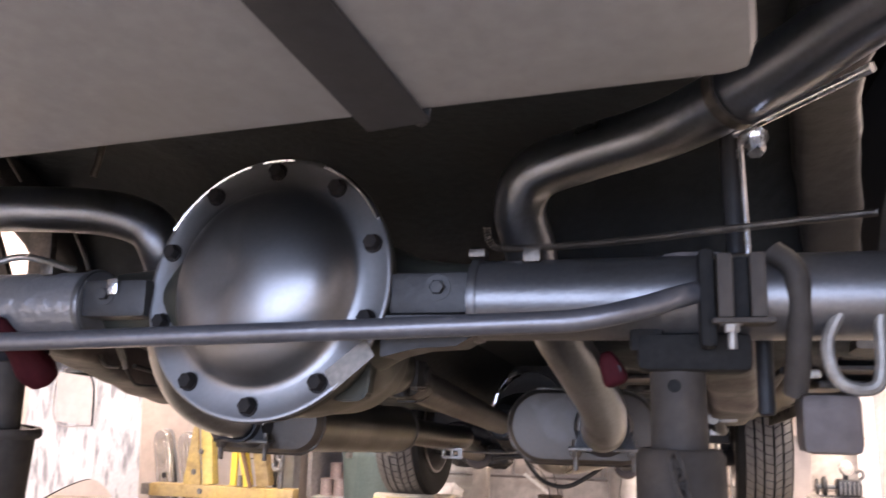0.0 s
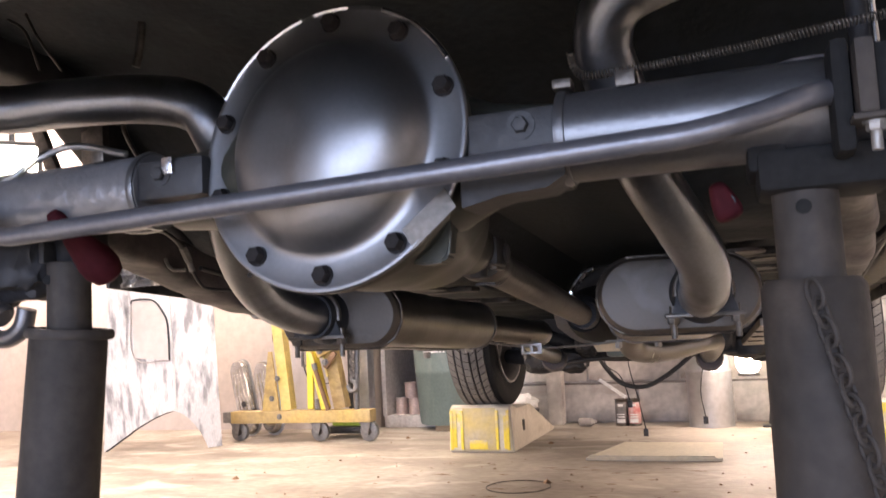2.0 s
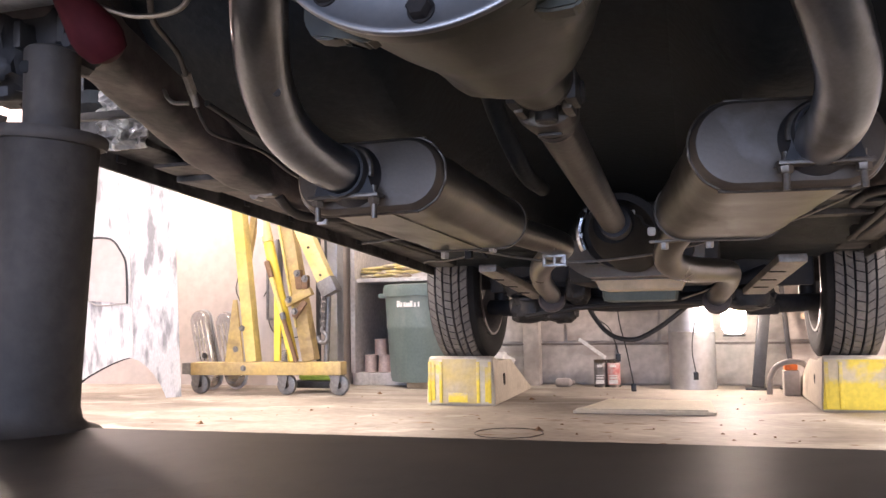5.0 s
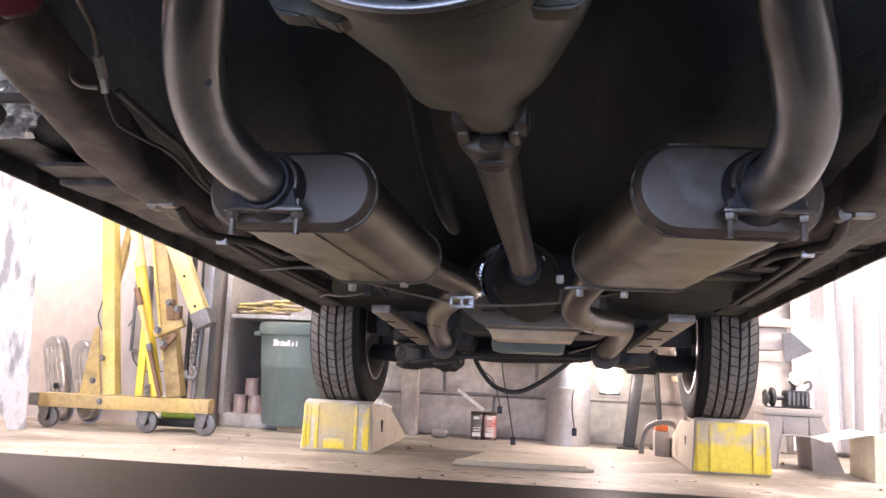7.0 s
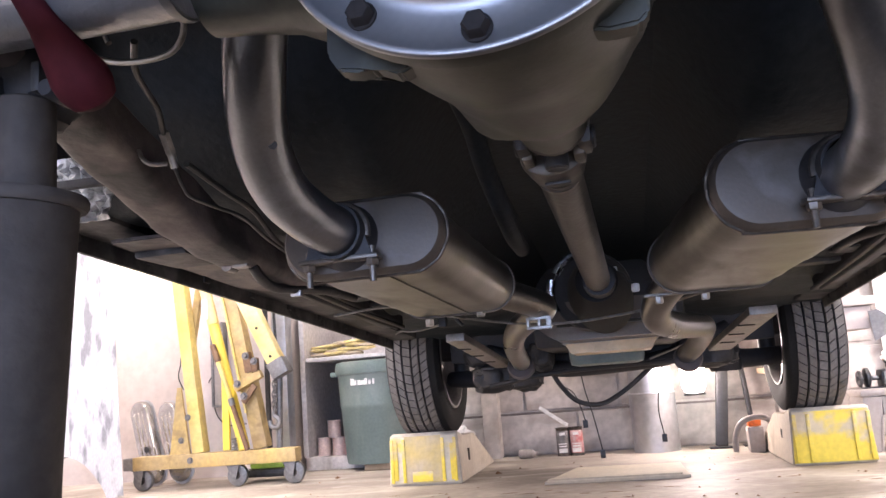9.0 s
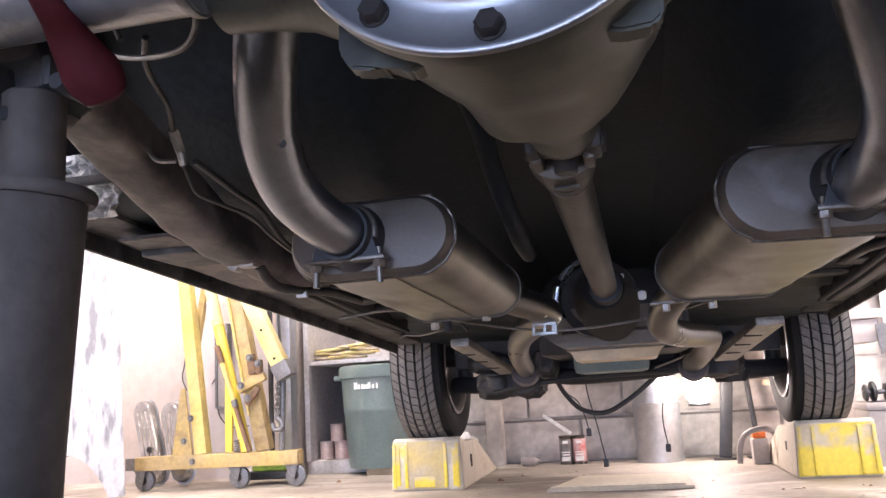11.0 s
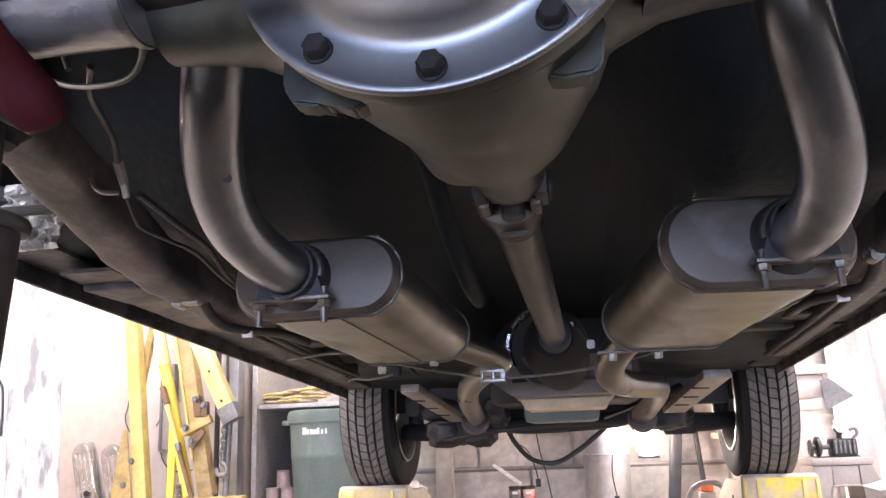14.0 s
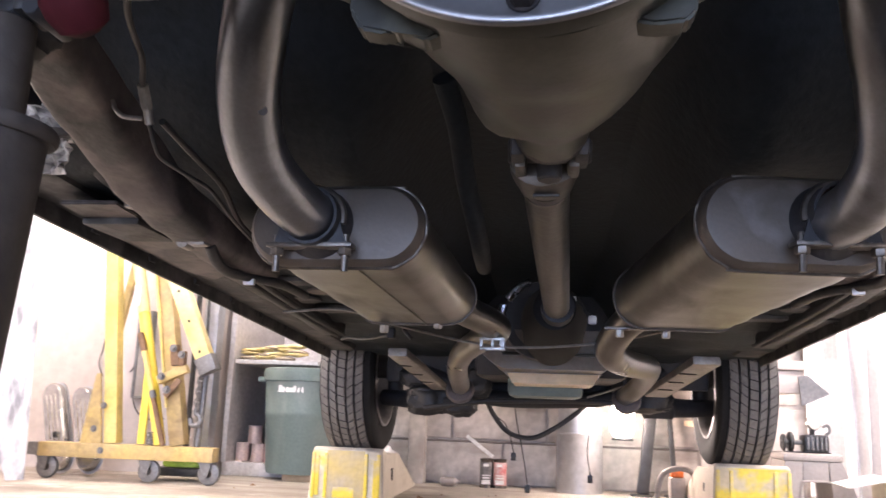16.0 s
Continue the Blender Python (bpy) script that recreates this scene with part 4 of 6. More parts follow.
part("lower_case", slab([(-0.175, 0.535), (0.20, 0.535), (0.195, 0.478), (0.165, 0.445), (0.150, 0.4375), (-0.098, 0.4375), (-0.125, 0.452), (-0.165, 0.485)], 0.45, Matrix.Translation((0, 1.62, 0)) @ SIDE), "case_brown", gb)
part("case_rib", box(-0.10, 0.15, 1.60, 1.619, 0.470, 0.478, 0.003), "housing", gb)
part("case_boss", rod((0.15, 1.60, 0.50), (0.15, 1.64, 0.50), 0.022, segs=18, bevel=0.003), "dark_iron", gb)
part("tail_flange", lathe([(0.070, 0), (0.092, 0.0), (0.095, 0.012), (0.092, 0.03), (0.075, 0.03)], (0.0, 1.49, 0.545), (0, 1, -0.03), 40), "dark_iron", gb)
for a0, a1, rr in ((108, 150, 0.094), (160, 208, 0.097)):
    part("flange_ear", tube([(rr * math.cos(radians(a0 + (a1 - a0) * k / 6)), 1.487, 0.545 + rr * math.sin(radians(a0 + (a1 - a0) * k / 6))) for k in range(7)], 0.0105, 10, 3), "bright", gb, "bright aluminium flange ear")
op = part("oil_pan", slab([(-0.094, 0.4335), (0.148, 0.4335), (0.134, 0.407), (-0.080, 0.407)], 0.26, Matrix.Translation((0, 1.76, 0)) @ SIDE), "pan", car, "tan dusty transmission pan")
part("pan_rim", box(-0.103, 0.155, 1.75, 2.03, 0.4342, 0.4365, 0.0005), "galv", op)
part("engine_block", box(-0.206, 0.248, 2.014, 2.740, 0.431, 0.901, 0.03), "dark_iron", car)
part("engine_pan", box(-0.107, 0.119, 2.06, 2.39, 0.377, 0.453, 0.02), "bin", car, "dark greenish engine pan")
# dark slab added to close the bright gap below the engine
part("engine_bay_fill", box(-0.34, 0.34, 2.43, 2.458, 0.380, 0.46, 0.008), "under", car)
part("engine_crossmember", tube([(-0.424, 2.461, 0.459), (-0.305, 2.441, 0.420), (-0.206, 2.420, 0.386), (-0.106, 2.409, 0.374), (0.133, 2.409, 0.381), (0.212, 2.420, 0.393), (0.312, 2.441, 0.434), (0.412, 2.461, 0.474)], 0.0278, 14), "under", car, "black front crossmember")

for sx in (-1, 1):
    # bare frame sections behind the wheels
    fr = part("rail_section", bar((sx * (0.405 if sx > 0 else 0.375), 1.66, 0.473), (sx * (0.352 if sx > 0 else 0.338), 2.24, 0.404), 0.07 if sx > 0 else 0.052, 0.022, 0.005), "galv", car, "bare slotted steel frame section")
    for k in range(3):
        u = 0.22 + 0.24 * k
        x, y, z = sx * (0.39 + (0.345 - 0.39) * u), 1.66 + 0.58 * u, 0.473 - 0.069 * u - 0.0125
        part("slot", bar((x - 0.02, y, z), (x + 0.02, y + 0.012, z), 0.012, 0.004, 0), "hole", fr)
    # lower arm and hub
    part("lower_arm", join(tube([(sx * 0.298, 2.441, 0.412), (sx * 0.378, 2.503, 0.377), (sx * 0.469, 2.565, 0.366), (sx * 0.598, 2.638, 0.371)], 0.0400, 14, taper=0.0300), tube([(sx * 0.338, 2.758, 0.410), (sx * 0.468, 2.685, 0.371), (sx * 0.599, 2.648, 0.371)], 0.0250, 12), lathe([(0.0000, 0.0000), (0.0500, 0.0000), (0.0600, 0.0200), (0.0600, 0.0500), (0.0400, 0.0600), (0.0000, 0.0600)], (sx * 0.398, 2.544, 0.327), (0, 0, 1), 24)), "under", car, "black front control arm")
    part("steering_knuckle", join(rod((sx * 0.559, 2.648, 0.341), (sx * 0.558, 2.648, 0.581), 0.0300, segs=16), rod((sx * 0.539, 2.648, 0.486), (sx * 0.658, 2.648, 0.486), 0.0450, segs=20)), "under", car)


def front_wheel(x, y, zc, sx):
    """Tyre with five ribs of tread blocks on a steel rim."""
    R, W = 0.300, 0.195
    # near-black carcass below paler blocks: the groove shade is in the colour
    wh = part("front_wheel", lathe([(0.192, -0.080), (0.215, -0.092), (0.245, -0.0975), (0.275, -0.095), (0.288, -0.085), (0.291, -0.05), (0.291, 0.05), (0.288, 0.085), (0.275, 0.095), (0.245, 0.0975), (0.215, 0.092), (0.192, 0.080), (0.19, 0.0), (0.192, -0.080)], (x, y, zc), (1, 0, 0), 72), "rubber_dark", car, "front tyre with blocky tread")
    verts, faces = [], []
    ribs = ((-0.089, -0.059), (-0.050, -0.024), (-0.015, 0.015), (0.024, 0.050), (0.059, 0.089))
    count = 58
    for ri, (w0, w1) in enumerate(ribs):
        for k in range(count):
            skew = 0.055 * (1 if ri < 2 else -1 if ri > 2 else 0.4)
            a0 = 2 * math.pi * (k + 0.05 + 0.35 * (ri % 2)) / count
            a1 = 2 * math.pi * (k + 0.93 + 0.35 * (ri % 2)) / count
            base = len(verts)
            for r in (0.290, 0.2995):
                for w, sk in ((w0 * 0.84 + 0.013 * sx, 0), (w1 * 0.84 + 0.013 * sx, skew)):
                    rr = r - 0.010 * (abs(w) / 0.09) ** 3
                    for a in (a0 + sk, a1 + sk):
                        verts.append((x + w, y + rr * math.cos(a), zc + rr * math.sin(a)))
            b = base
            faces += [(b, b + 1, b + 3, b + 2), (b + 4, b + 6, b + 7, b + 5), (b, b + 4, b + 5, b + 1), (b + 2, b + 3, b + 7, b + 6), (b, b + 2, b + 6, b + 4), (b + 1, b + 5, b + 7, b + 3)]
    me = bpy.data.meshes.new("tread")
    me.from_pydata(verts, [], faces)
    me.materials.append(M["rubber"])
    bm = bmesh.new()
    bm.from_mesh(me)
    bpy.data.meshes.remove(me)
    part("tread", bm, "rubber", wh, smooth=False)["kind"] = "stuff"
    inn = -sx
    part("rim", lathe([(0.200, 0.092), (0.192, 0.093), (0.186, 0.085), (0.178, 0.07), (0.172, 0.03), (0.170, -0.03), (0.165, -0.05), (0.12, -0.06), (0.07, -0.045), (0, -0.045), (0, -0.05), (0.175, -0.06), (0.19, -0.085), (0.197, 0.0), (0.200, 0.092)], (x, y, zc), (inn, 0, 0), 60), "rim", wh, "grey steel rim")
    part("brake_drum", lathe([(0, -0.03), (0.125, -0.03), (0.13, 0.0), (0.13, 0.02), (0.09, 0.03), (0.05, 0.05), (0, 0.05)], (x, y, zc), (inn, 0, 0), 36), "dark_iron", wh)


for n, (at, size) in enumerate((((-0.400, 2.42, 0.362), (0.075, 0.06, 0.050)), ((-0.285, 2.40, 0.352), (0.055, 0.05, 0.042)), ((-0.215, 2.33, 0.425), (0.040, 0.05, 0.050)), ((0.345, 2.42, 0.385), (0.085, 0.06, 0.044)), ((0.265, 2.36, 0.425), (0.035, 0.05, 0.055)), ((-0.445, 2.46, 0.440), (0.060, 0.05, 0.040)))):
    part("suspension_mount", casting(at, size, 3.1 * n + 1), "dark_iron", car, "oily black cast suspension mount")
part("steering_link", tube([(-0.40, 2.33, 0.335), (-0.20, 2.30, 0.362), (0.05, 2.29, 0.372), (0.30, 2.32, 0.372)], 0.0085, 10), "dark_iron", car)
part("shift_rod", tube([(-0.409, 1.20, 0.463), (-0.395, 1.20, 0.468), (-0.36, 1.20, 0.466), (-0.31, 1.20, 0.474)], 0.0026, 8), "spring", car)
part("shift_bracket", join(box(-0.312, -0.296, 1.19, 1.21, 0.468, 0.490, 0.003), rod((-0.28, 1.20, 0.488), (-0.262, 1.20, 0.468), 0.004, segs=10)), "under", car)
part("cross_rod", rod((0.132, 2.10, 0.383), (0.262, 2.06, 0.425), 0.0035, segs=10), "spring", car)

front_wheel(-0.685, 2.648, 0.464, -1)
front_wheel(0.668, 2.648, 0.464, 1)

# cables, hoses and lines under the car
part("brake_cable", tube([(-0.454, 0.952, 0.489), (-0.347, 0.969, 0.497), (-0.258, 0.998, 0.475), (-0.084, 1.050, 0.446), (0.083, 1.038, 0.452), (0.210, 0.998, 0.474), (0.325, 0.940, 0.495), (0.440, 0.855, 0.538)], 0.0024, 8), "zinc", car)
for x0, x1, z0, z1 in ((-0.105, -0.061, 0.434, 0.439), (-0.105, -0.061, 0.451, 0.456), (-0.105, -0.100, 0.439, 0.451), (-0.085, -0.080, 0.439, 0.451), (-0.070, -0.061, 0.439, 0.451)):
    part("equaliser_bar", box(x0, x1, 0.985, 1.000, z0, z1, 0.0008), "zinc", car)
part("hose", tube([(-0.205, 2.441, 0.392), (-0.175, 2.461, 0.325), (-0.120, 2.482, 0.262), (-0.040, 2.493, 0.246), (0.040, 2.482, 0.283), (0.120, 2.472, 0.342), (0.165, 2.461, 0.383)], 0.0085, 10), "wire", car, "black drooping rubber hose")
for pts in ([(-0.185, 2.503, 0.400), (-0.180, 2.513, 0.331), (-0.135, 2.524, 0.291), (-0.115, 2.534, 0.241), (-0.104, 2.544, 0.192)], [(-0.105, 2.544, 0.391), (-0.095, 2.544, 0.301), (-0.074, 2.555, 0.202), (-0.054, 2.565, 0.082)], [(0.194, 2.565, 0.392), (0.165, 2.575, 0.282), (0.156, 2.586, 0.203), (0.166, 2.596, 0.123)]):
    wr = part("wire", tube(pts, 0.0022, 6), "wire", car)
    e = Vector(pts[-1])
    part("connector", box(e.x - 0.009, e.x + 0.009, e.y - 0.006, e.y + 0.006, e.z - 0.028, e.z, 0.002), "tool", wr)
part("brake_line", coil([(0.2195, -0.02, 0.7105), (0.2225, -0.02, 0.6965), (0.2359, -0.02, 0.6895), (0.2916, -0.02, 0.6905), (0.3544, -0.02, 0.6940), (0.4283, -0.02, 0.7005), (0.548, -0.012, 0.712)], 0.0029, 0.0027, 0.0009), "clamp", car, "coiled steel brake line")
part("line_tab", box(0.203, 0.219, -0.024, -0.006, 0.682, 0.690, 0.002), "clamp", car)
part("brake_line", coil([(-0.229, -0.021, 0.681), (-0.289, -0.026, 0.696), (-0.332, -0.030, 0.688), (-0.382, -0.026, 0.671), (-0.483, -0.012, 0.671)], 0.0030, 0.0028, 0.0010), "spring", car, "coiled steel brake line")

# small things under the floor
def side_plate(outline, y_tilt, at):
    """A pressed plate with a soft rim, hung under the sill."""
    bm = slab(outline, 0.006, Matrix.Translation(at) @ pose(0, 0, 0, y_tilt, 0, 0))
    bmesh.ops.bevel(bm, geom=bm.edges[:], offset=0.002, segments=2, affect="EDGES")
    return bm


for sx in (-1, 1):
    part("sill_plate", side_plate([(sx * 0.60, 0.0), (sx * 0.69, 0.0), (sx * 0.69, 0.42), (sx * 0.655, 0.50), (sx * 0.60, 0.44)], -3.4, (0, 0.62, 0.600 if sx < 0 else 0.612)), "rail", car, "greyish primed plate with dark spots")
    part("line_bracket", join(box(sx * 0.452 - 0.026, sx * 0.452 + 0.010, 0.570, 0.600, 0.538, 0.546, 0.003), box(sx * 0.452 - 0.008, sx * 0.452 + 0.016, 0.560, 0.580, 0.530, 0.541, 0.003), rod((sx * 0.452 - 0.018, 0.566, 0.535), (sx * 0.452 - 0.018, 0.590, 0.535), 0.008, segs=14)), "galv", car, "bare steel line bracket")
    part("bracket_hole", lathe([(0, 0), (0.005, 0), (0.005, 0.002), (0, 0.002)], (sx * 0.452 - 0.004, 0.585, 0.5372), (0, 0, -1), 12), "hole", car)
    part("clip", box(sx * 0.444 - 0.009, sx * 0.444 + 0.009, 0.748, 0.756, 0.506, 0.516, 0.002), "alu", car)
    part("fluid_hose", tube([(sx * 0.440, 0.585, 0.536), (sx * 0.447, 0.630, 0.521), (sx * 0.452, 0.690, 0.515), (sx * 0.444, 0.755, 0.519), (sx * 0.425, 0.850, 0.523), (sx * 0.430, 1.00, 0.525)], 0.0080, 12), "under", car)
    for k, (px, py) in enumerate(((0.33, 0.86), (0.40, 0.97), (0.52, 1.05), (0.36, 1.12), (0.47, 1.30), (0.56, 1.40), (0.38, 1.45))):
        part("floor_pressing", side_plate([(sx * (px + 0.05 * math.cos(a)) , 0.035 * math.sin(a)) for a in [2 * math.pi * q / 12 for q in range(12)]], -3.4, (0, py, under_z(py) - 0.017)), "sill" if k % 2 else "rail", car)
for sx in (-1, 1):
    for y in (0.93, 1.22, 1.55):
        part("floor_rib", bar((sx * 0.27, y, under_z(y) - 0.006), (sx * 0.71, y + 0.02, under_z(y) - 0.004), 0.06, 0.018, 0.006), "sill", car)
    for off in (0.0, 0.022):
        part("fluid_line", tube([(sx * 0.544, 0.642, 0.611), (sx * (0.512 + off), 0.790, 0.578), (sx * (0.503 + off), 0.894, 0.550), (sx * (0.516 + off), 1.229, 0.532), (sx * (0.567 + off), 1.853, 0.529)], 0.0064, 8), "under", car)
    for x, y, z in ((0.503, 0.753, 0.573), (0.494, 0.883, 0.536), (0.583, 0.642, 0.599)):
        part("line_bracket", box(sx * x - 0.014, sx * x + 0.014, y - 0.009, y + 0.009, z, z + 0.014, 0.003), "zinc", car)
    part("jack_point", box(sx * 0.646 - 0.046, sx * 0.646 + 0.046, 0.686, 0.816, 0.585, 0.598, 0.005), "sill", car)
    part("brake_arm", tube([(sx * 0.462, -0.034, 0.678), (sx * 0.479, -0.039, 0.656), (sx * 0.480, -0.021, 0.599), (sx * 0.478, -0.003, 0.564)], 0.0099, 12), "stand", car)
    part("brake_bracket", box(sx * 0.502 - 0.023, sx * 0.502 + 0.023, -0.021, 0.023, 0.516, 0.564, 0.008), "rail", car)
    part("parking_spring", tube([(sx * 0.514, -0.030, 0.634), (sx * 0.500, -0.030, 0.603), (sx * 0.508, -0.030, 0.572), (sx * 0.535, -0.030, 0.572), (sx * 0.540, -0.030, 0.625)], 0.0054, 10), "galv", car)
bm = bmesh.new()
sheet = [[bm.verts.new((-0.640 + 0.080 * i / 16 + 0.006 * noise.noise(Vector((i, j, 3)) * 0.9), 0.43 + 0.020 * noise.noise(Vector((i, j, 0)) * 0.63), 0.588 + 0.088 * j / 16)) for j in range(17)] for i in range(17)]
for a, b in zip(sheet, sheet[1:]):
    for j in range(16):
        bm.faces.new((a[j], b[j], b[j + 1], a[j + 1]))
top = bmesh.ops.extrude_face_region(bm, geom=bm.faces[:])
bmesh.ops.translate(bm, verts=[v for v in top["geom"] if isinstance(v, bmesh.types.BMVert)], vec=(0, 0.002, 0))
part("heat_shield", bm, "foil", car, "crumpled silver foil heat shield", smooth=False)
part("shield_bar", bar((-0.66, 0.40, 0.631), (-0.50, 0.40, 0.628), 0.012, 0.011, 0.002), "dark_iron", car)
part("brake_hose", tube([(-0.300, 0.085, 0.640), (-0.3214, 0.12, 0.6318), (-0.341, 0.17, 0.6319), (-0.3492, 0.20, 0.6265), (-0.3737, 0.25, 0.6193)], 0.0030, 10), "wire", car)
part("hose_fitting", join(rod((-0.3725, 0.2475, 0.6215), (-0.3730, 0.262, 0.603), 0.0058, segs=6), rod((-0.3730, 0.262, 0.603), (-0.3722, 0.268, 0.589), 0.0042, segs=12)), "zinc", car, "zinc brake hose fitting")
part("fitting_bracket", tube([(-0.4029, 0.25, 0.6075), (-0.3975, 0.25, 0.597), (-0.3890, 0.251, 0.5912), (-0.3735, 0.255, 0.5905)], 0.0024, 8), "zinc", car)
part("brake_pipe", tube([(-0.3722, 0.268, 0.589), (-0.3735, 0.285, 0.574), (-0.3749, 0.305, 0.5665), (-0.3730, 0.36, 0.5655), (-0.3717, 0.42, 0.5653), (-0.3795, 0.50, 0.5549), (-0.3952, 0.60, 0.5526), (-0.41, 0.75, 0.548)], 0.0024, 8), "wire", car)
part("hand_brake_cable", tube([(-0.3604, 0.27, 0.5927), (-0.3625, 0.36, 0.5826), (-0.3707, 0.45, 0.5781), (-0.3991, 0.60, 0.5612), (-0.41, 0.80, 0.556)], 0.0036, 8), "wire", car)
part("wire_loop", tube([(-0.342, 0.067, 0.630), (-0.305, 0.076, 0.619), (-0.263, 0.076, 0.620), (-0.245, 0.067, 0.636), (-0.246, 0.050, 0.654)], 0.0025, 8), "spring", car)
# hook, stays and loose wires over the axle
part("body_hook", tube([(-0.366, 0.12, 0.9148), (-0.3394, 0.12, 0.9052), (-0.3282, 0.12, 0.8837), (-0.331, 0.12, 0.8516), (-0.3372, 0.12, 0.8295)], 0.0048, 10), "clamp", car)
part("body_strut", bar((-0.524, 0.25, 0.83), (-0.520, 0.25, 0.70), 0.040, 0.014, 0.003), "clamp", car)
part("body_strut", bar((-0.640, 0.25, 0.84), (-0.575, 0.25, 0.70), 0.012, 0.020, 0.003), "clamp", car)
part("body_wire", tube([(-0.475, 0.25, 0.82), (-0.468, 0.25, 0.79), (-0.446, 0.25, 0.752), (-0.436, 0.25, 0.73)], 0.0035, 8), "clamp", car)
for a, b, c in (((-0.384, 0.0, 0.862), (-0.3661, 0.0, 0.8315), (-0.3336, 0.0, 0.79)), ((-0.41, 0.0, 0.86), (-0.385, 0.0, 0.842), (-0.3642, 0.0, 0.795))):
    part("body_wire", tube([a, b, c], 0.0016, 6), "clamp", car)
# pressed ribs on the tunnel side and a brace opposite
part("tunnel_brace", tube([(-0.112, 0.46, 0.715), (-0.100, 0.52, 0.676), (-0.097, 0.60, 0.632), (-0.088, 0.70, 0.582), (-0.090, 0.80, 0.570), (-0.10, 0.98, 0.580)], 0.014, 14), "floorpan", car)
part("drain_dimple", lathe([(0, 0), (0.0042, 0), (0.0042, 0.0012), (0, 0.0012)], (-0.2290, 0.1900, 0.5720), (0.39, -0.86, -0.31), 14), "hole", car)
part("muffler_strap", bar((0.098, 0.812, 0.458), (0.225, 0.815, 0.460), 0.018, 0.004, 0.001), "clamp", car)
for x in (0.121, 0.189):
    part("strap_nut", hexbolt((x, 0.812, 0.456), (0, 0, -1), 0.0065, 0.011), "zinc", car)
for x, z in ((-0.235, 0.452), (-0.152, 0.460)):
    part("strap_nut", hexbolt((x, 0.785, z), (0, 0, -1), 0.0075, 0.011), "zinc", car)
for x, y, z in ((0.228, 1.869, 0.376), (-0.227, 1.832, 0.389)):
    part("exhaust_flange", lathe([(0, 0), (0.036, 0), (0.040, 0.006), (0.038, 0.016), (0, 0.016)], (x, y, z), (0, 0.9, -0.4), 24), "rail", car, "brown exhaust flange")
part("white_plug", box(0.085, 0.100, 1.03, 1.045, 0.488, 0.504, 0.005), "white", car)
part("white_plug", box(0.050, 0.064, 1.03, 1.045, 0.528, 0.538, 0.003), "white", car)
part("plug_wire", tube([(0.060, 1.037, 0.530), (0.075, 1.037, 0.522), (0.080, 1.037, 0.510), (0.092, 1.037, 0.504)], 0.0022, 8), "wire", car)

# ---------------------------------------------------------------- ramps under the front wheels
AREA = Vector((0, 0.148, 0))
def wheel_ramp(x0, y0, w, turn, face, label):
    rp = thing("wheel_ramp", (x0 + w / 2, y0, 0), label, "wheel ramp", "wheel ramps")
    H = 0.186
    m = Matrix.Translation((x0 + w / 2, y0, 0)) @ pose(0, 0, 0, 0, 0, turn)
    hw = w / 2
    side = [(0.0, 0.0), (0.72, 0.0), (0.72, 0.012), (0.33, H - 0.027), (0.30, H - 0.027), (0.10, H - 0.027), (0.03, H), (0.012, H), (0.0, H - 0.012)]
    to = Matrix(((0, 0, 1, -hw), (1, 0, 0, 0), (0, 1, 0, 0), (0, 0, 0, 1)))
    bm = slab(side, w, to)
    bmesh.ops.bevel(bm, geom=[e for e in bm.edges], offset=0.005, segments=2, affect="EDGES")
    for v in bm.verts:
        v.co.x *= 1.04 - 0.075 * v.co.z / H
    bm.transform(m)
    part("ramp_body", bm, "ramp", rp)
    part("face_panel", slab([(-hw * 1.01, 0.008), (hw * 1.01, 0.008), (hw * 0.925, H - 0.012), (-hw * 0.925, H - 0.012)], 0.006, m @ Matrix(((1, 0, 0, 0), (0, 0, -1, -0.002), (0, 1, 0, 0), (0, 0, 0, 1)))), face, rp, "worn yellow painted face")
    if face == "ramp_pale":
        part("worn_strip", box(-hw * 0.52, hw * 0.52, -0.0125, -0.0095, 0.010, H - 0.010, 0.001, m), "ramp_grey", rp)
    for s in (-0.90, -0.56, 0.56, 0.90):
        part("rib", box(hw * s - 0.006, hw * s + 0.006, -0.0165, -0.0095, 0.012, H - 0.020, 0.002, m), "ramp_yellow", rp)
    if face == "ramp_pale":
        for x0, x1, z0, z1 in ((-0.86, -0.74, 0.02, H - 0.03), (0.76, 0.86, 0.016, H - 0.04), (-0.34, 0.24, 0.014, 0.050)):
            part("paint_patch", box(hw * x0, hw * x1, -0.0135, -0.0095, z0, z1, 0.0012, m), "ramp_yellow", rp)
    for s in (-1, 1):
        part("side_slot", box(s * hw - 0.002 * s - 0.003, s * hw - 0.002 * s + 0.005, 0.16, 0.19, 0.065, 0.11, 0.001, m), "hole", rp)
    return rp


wheel_ramp(-0.826, 2.352, 0.262, 0.0, "ramp_pale", "tan wheel ramp with a worn yellow face under the front tyre")
wheel_ramp(0.570, 2.347, 0.255, 0.0, "ramp_yellow", "brighter yellow wheel ramp with scuffed paint under the front tyre")

# ---------------------------------------------------------------- the hoist corner
ho = thing("engine_hoist", (-1.75, 2.66, 0), "yellow engine hoist with worn paint, folded up on casters", "engine hoist")
part("base_beam", bar((-2.066, 2.66, 0.117), (-1.312, 2.66, 0.119), 0.07, 0.058, 0.006), "ochre", ho)
part("beam_end", bar((-2.114, 2.66, 0.117), (-2.067, 2.66, 0.117), 0.06, 0.052, 0.004), "hoist_grey", ho)
part("mast", bar((-1.768, 2.68, 0.147), (-1.904, 2.70, 1.30), 0.056, 0.055, 0.005, (0, 1, 0)), "yellow", ho)
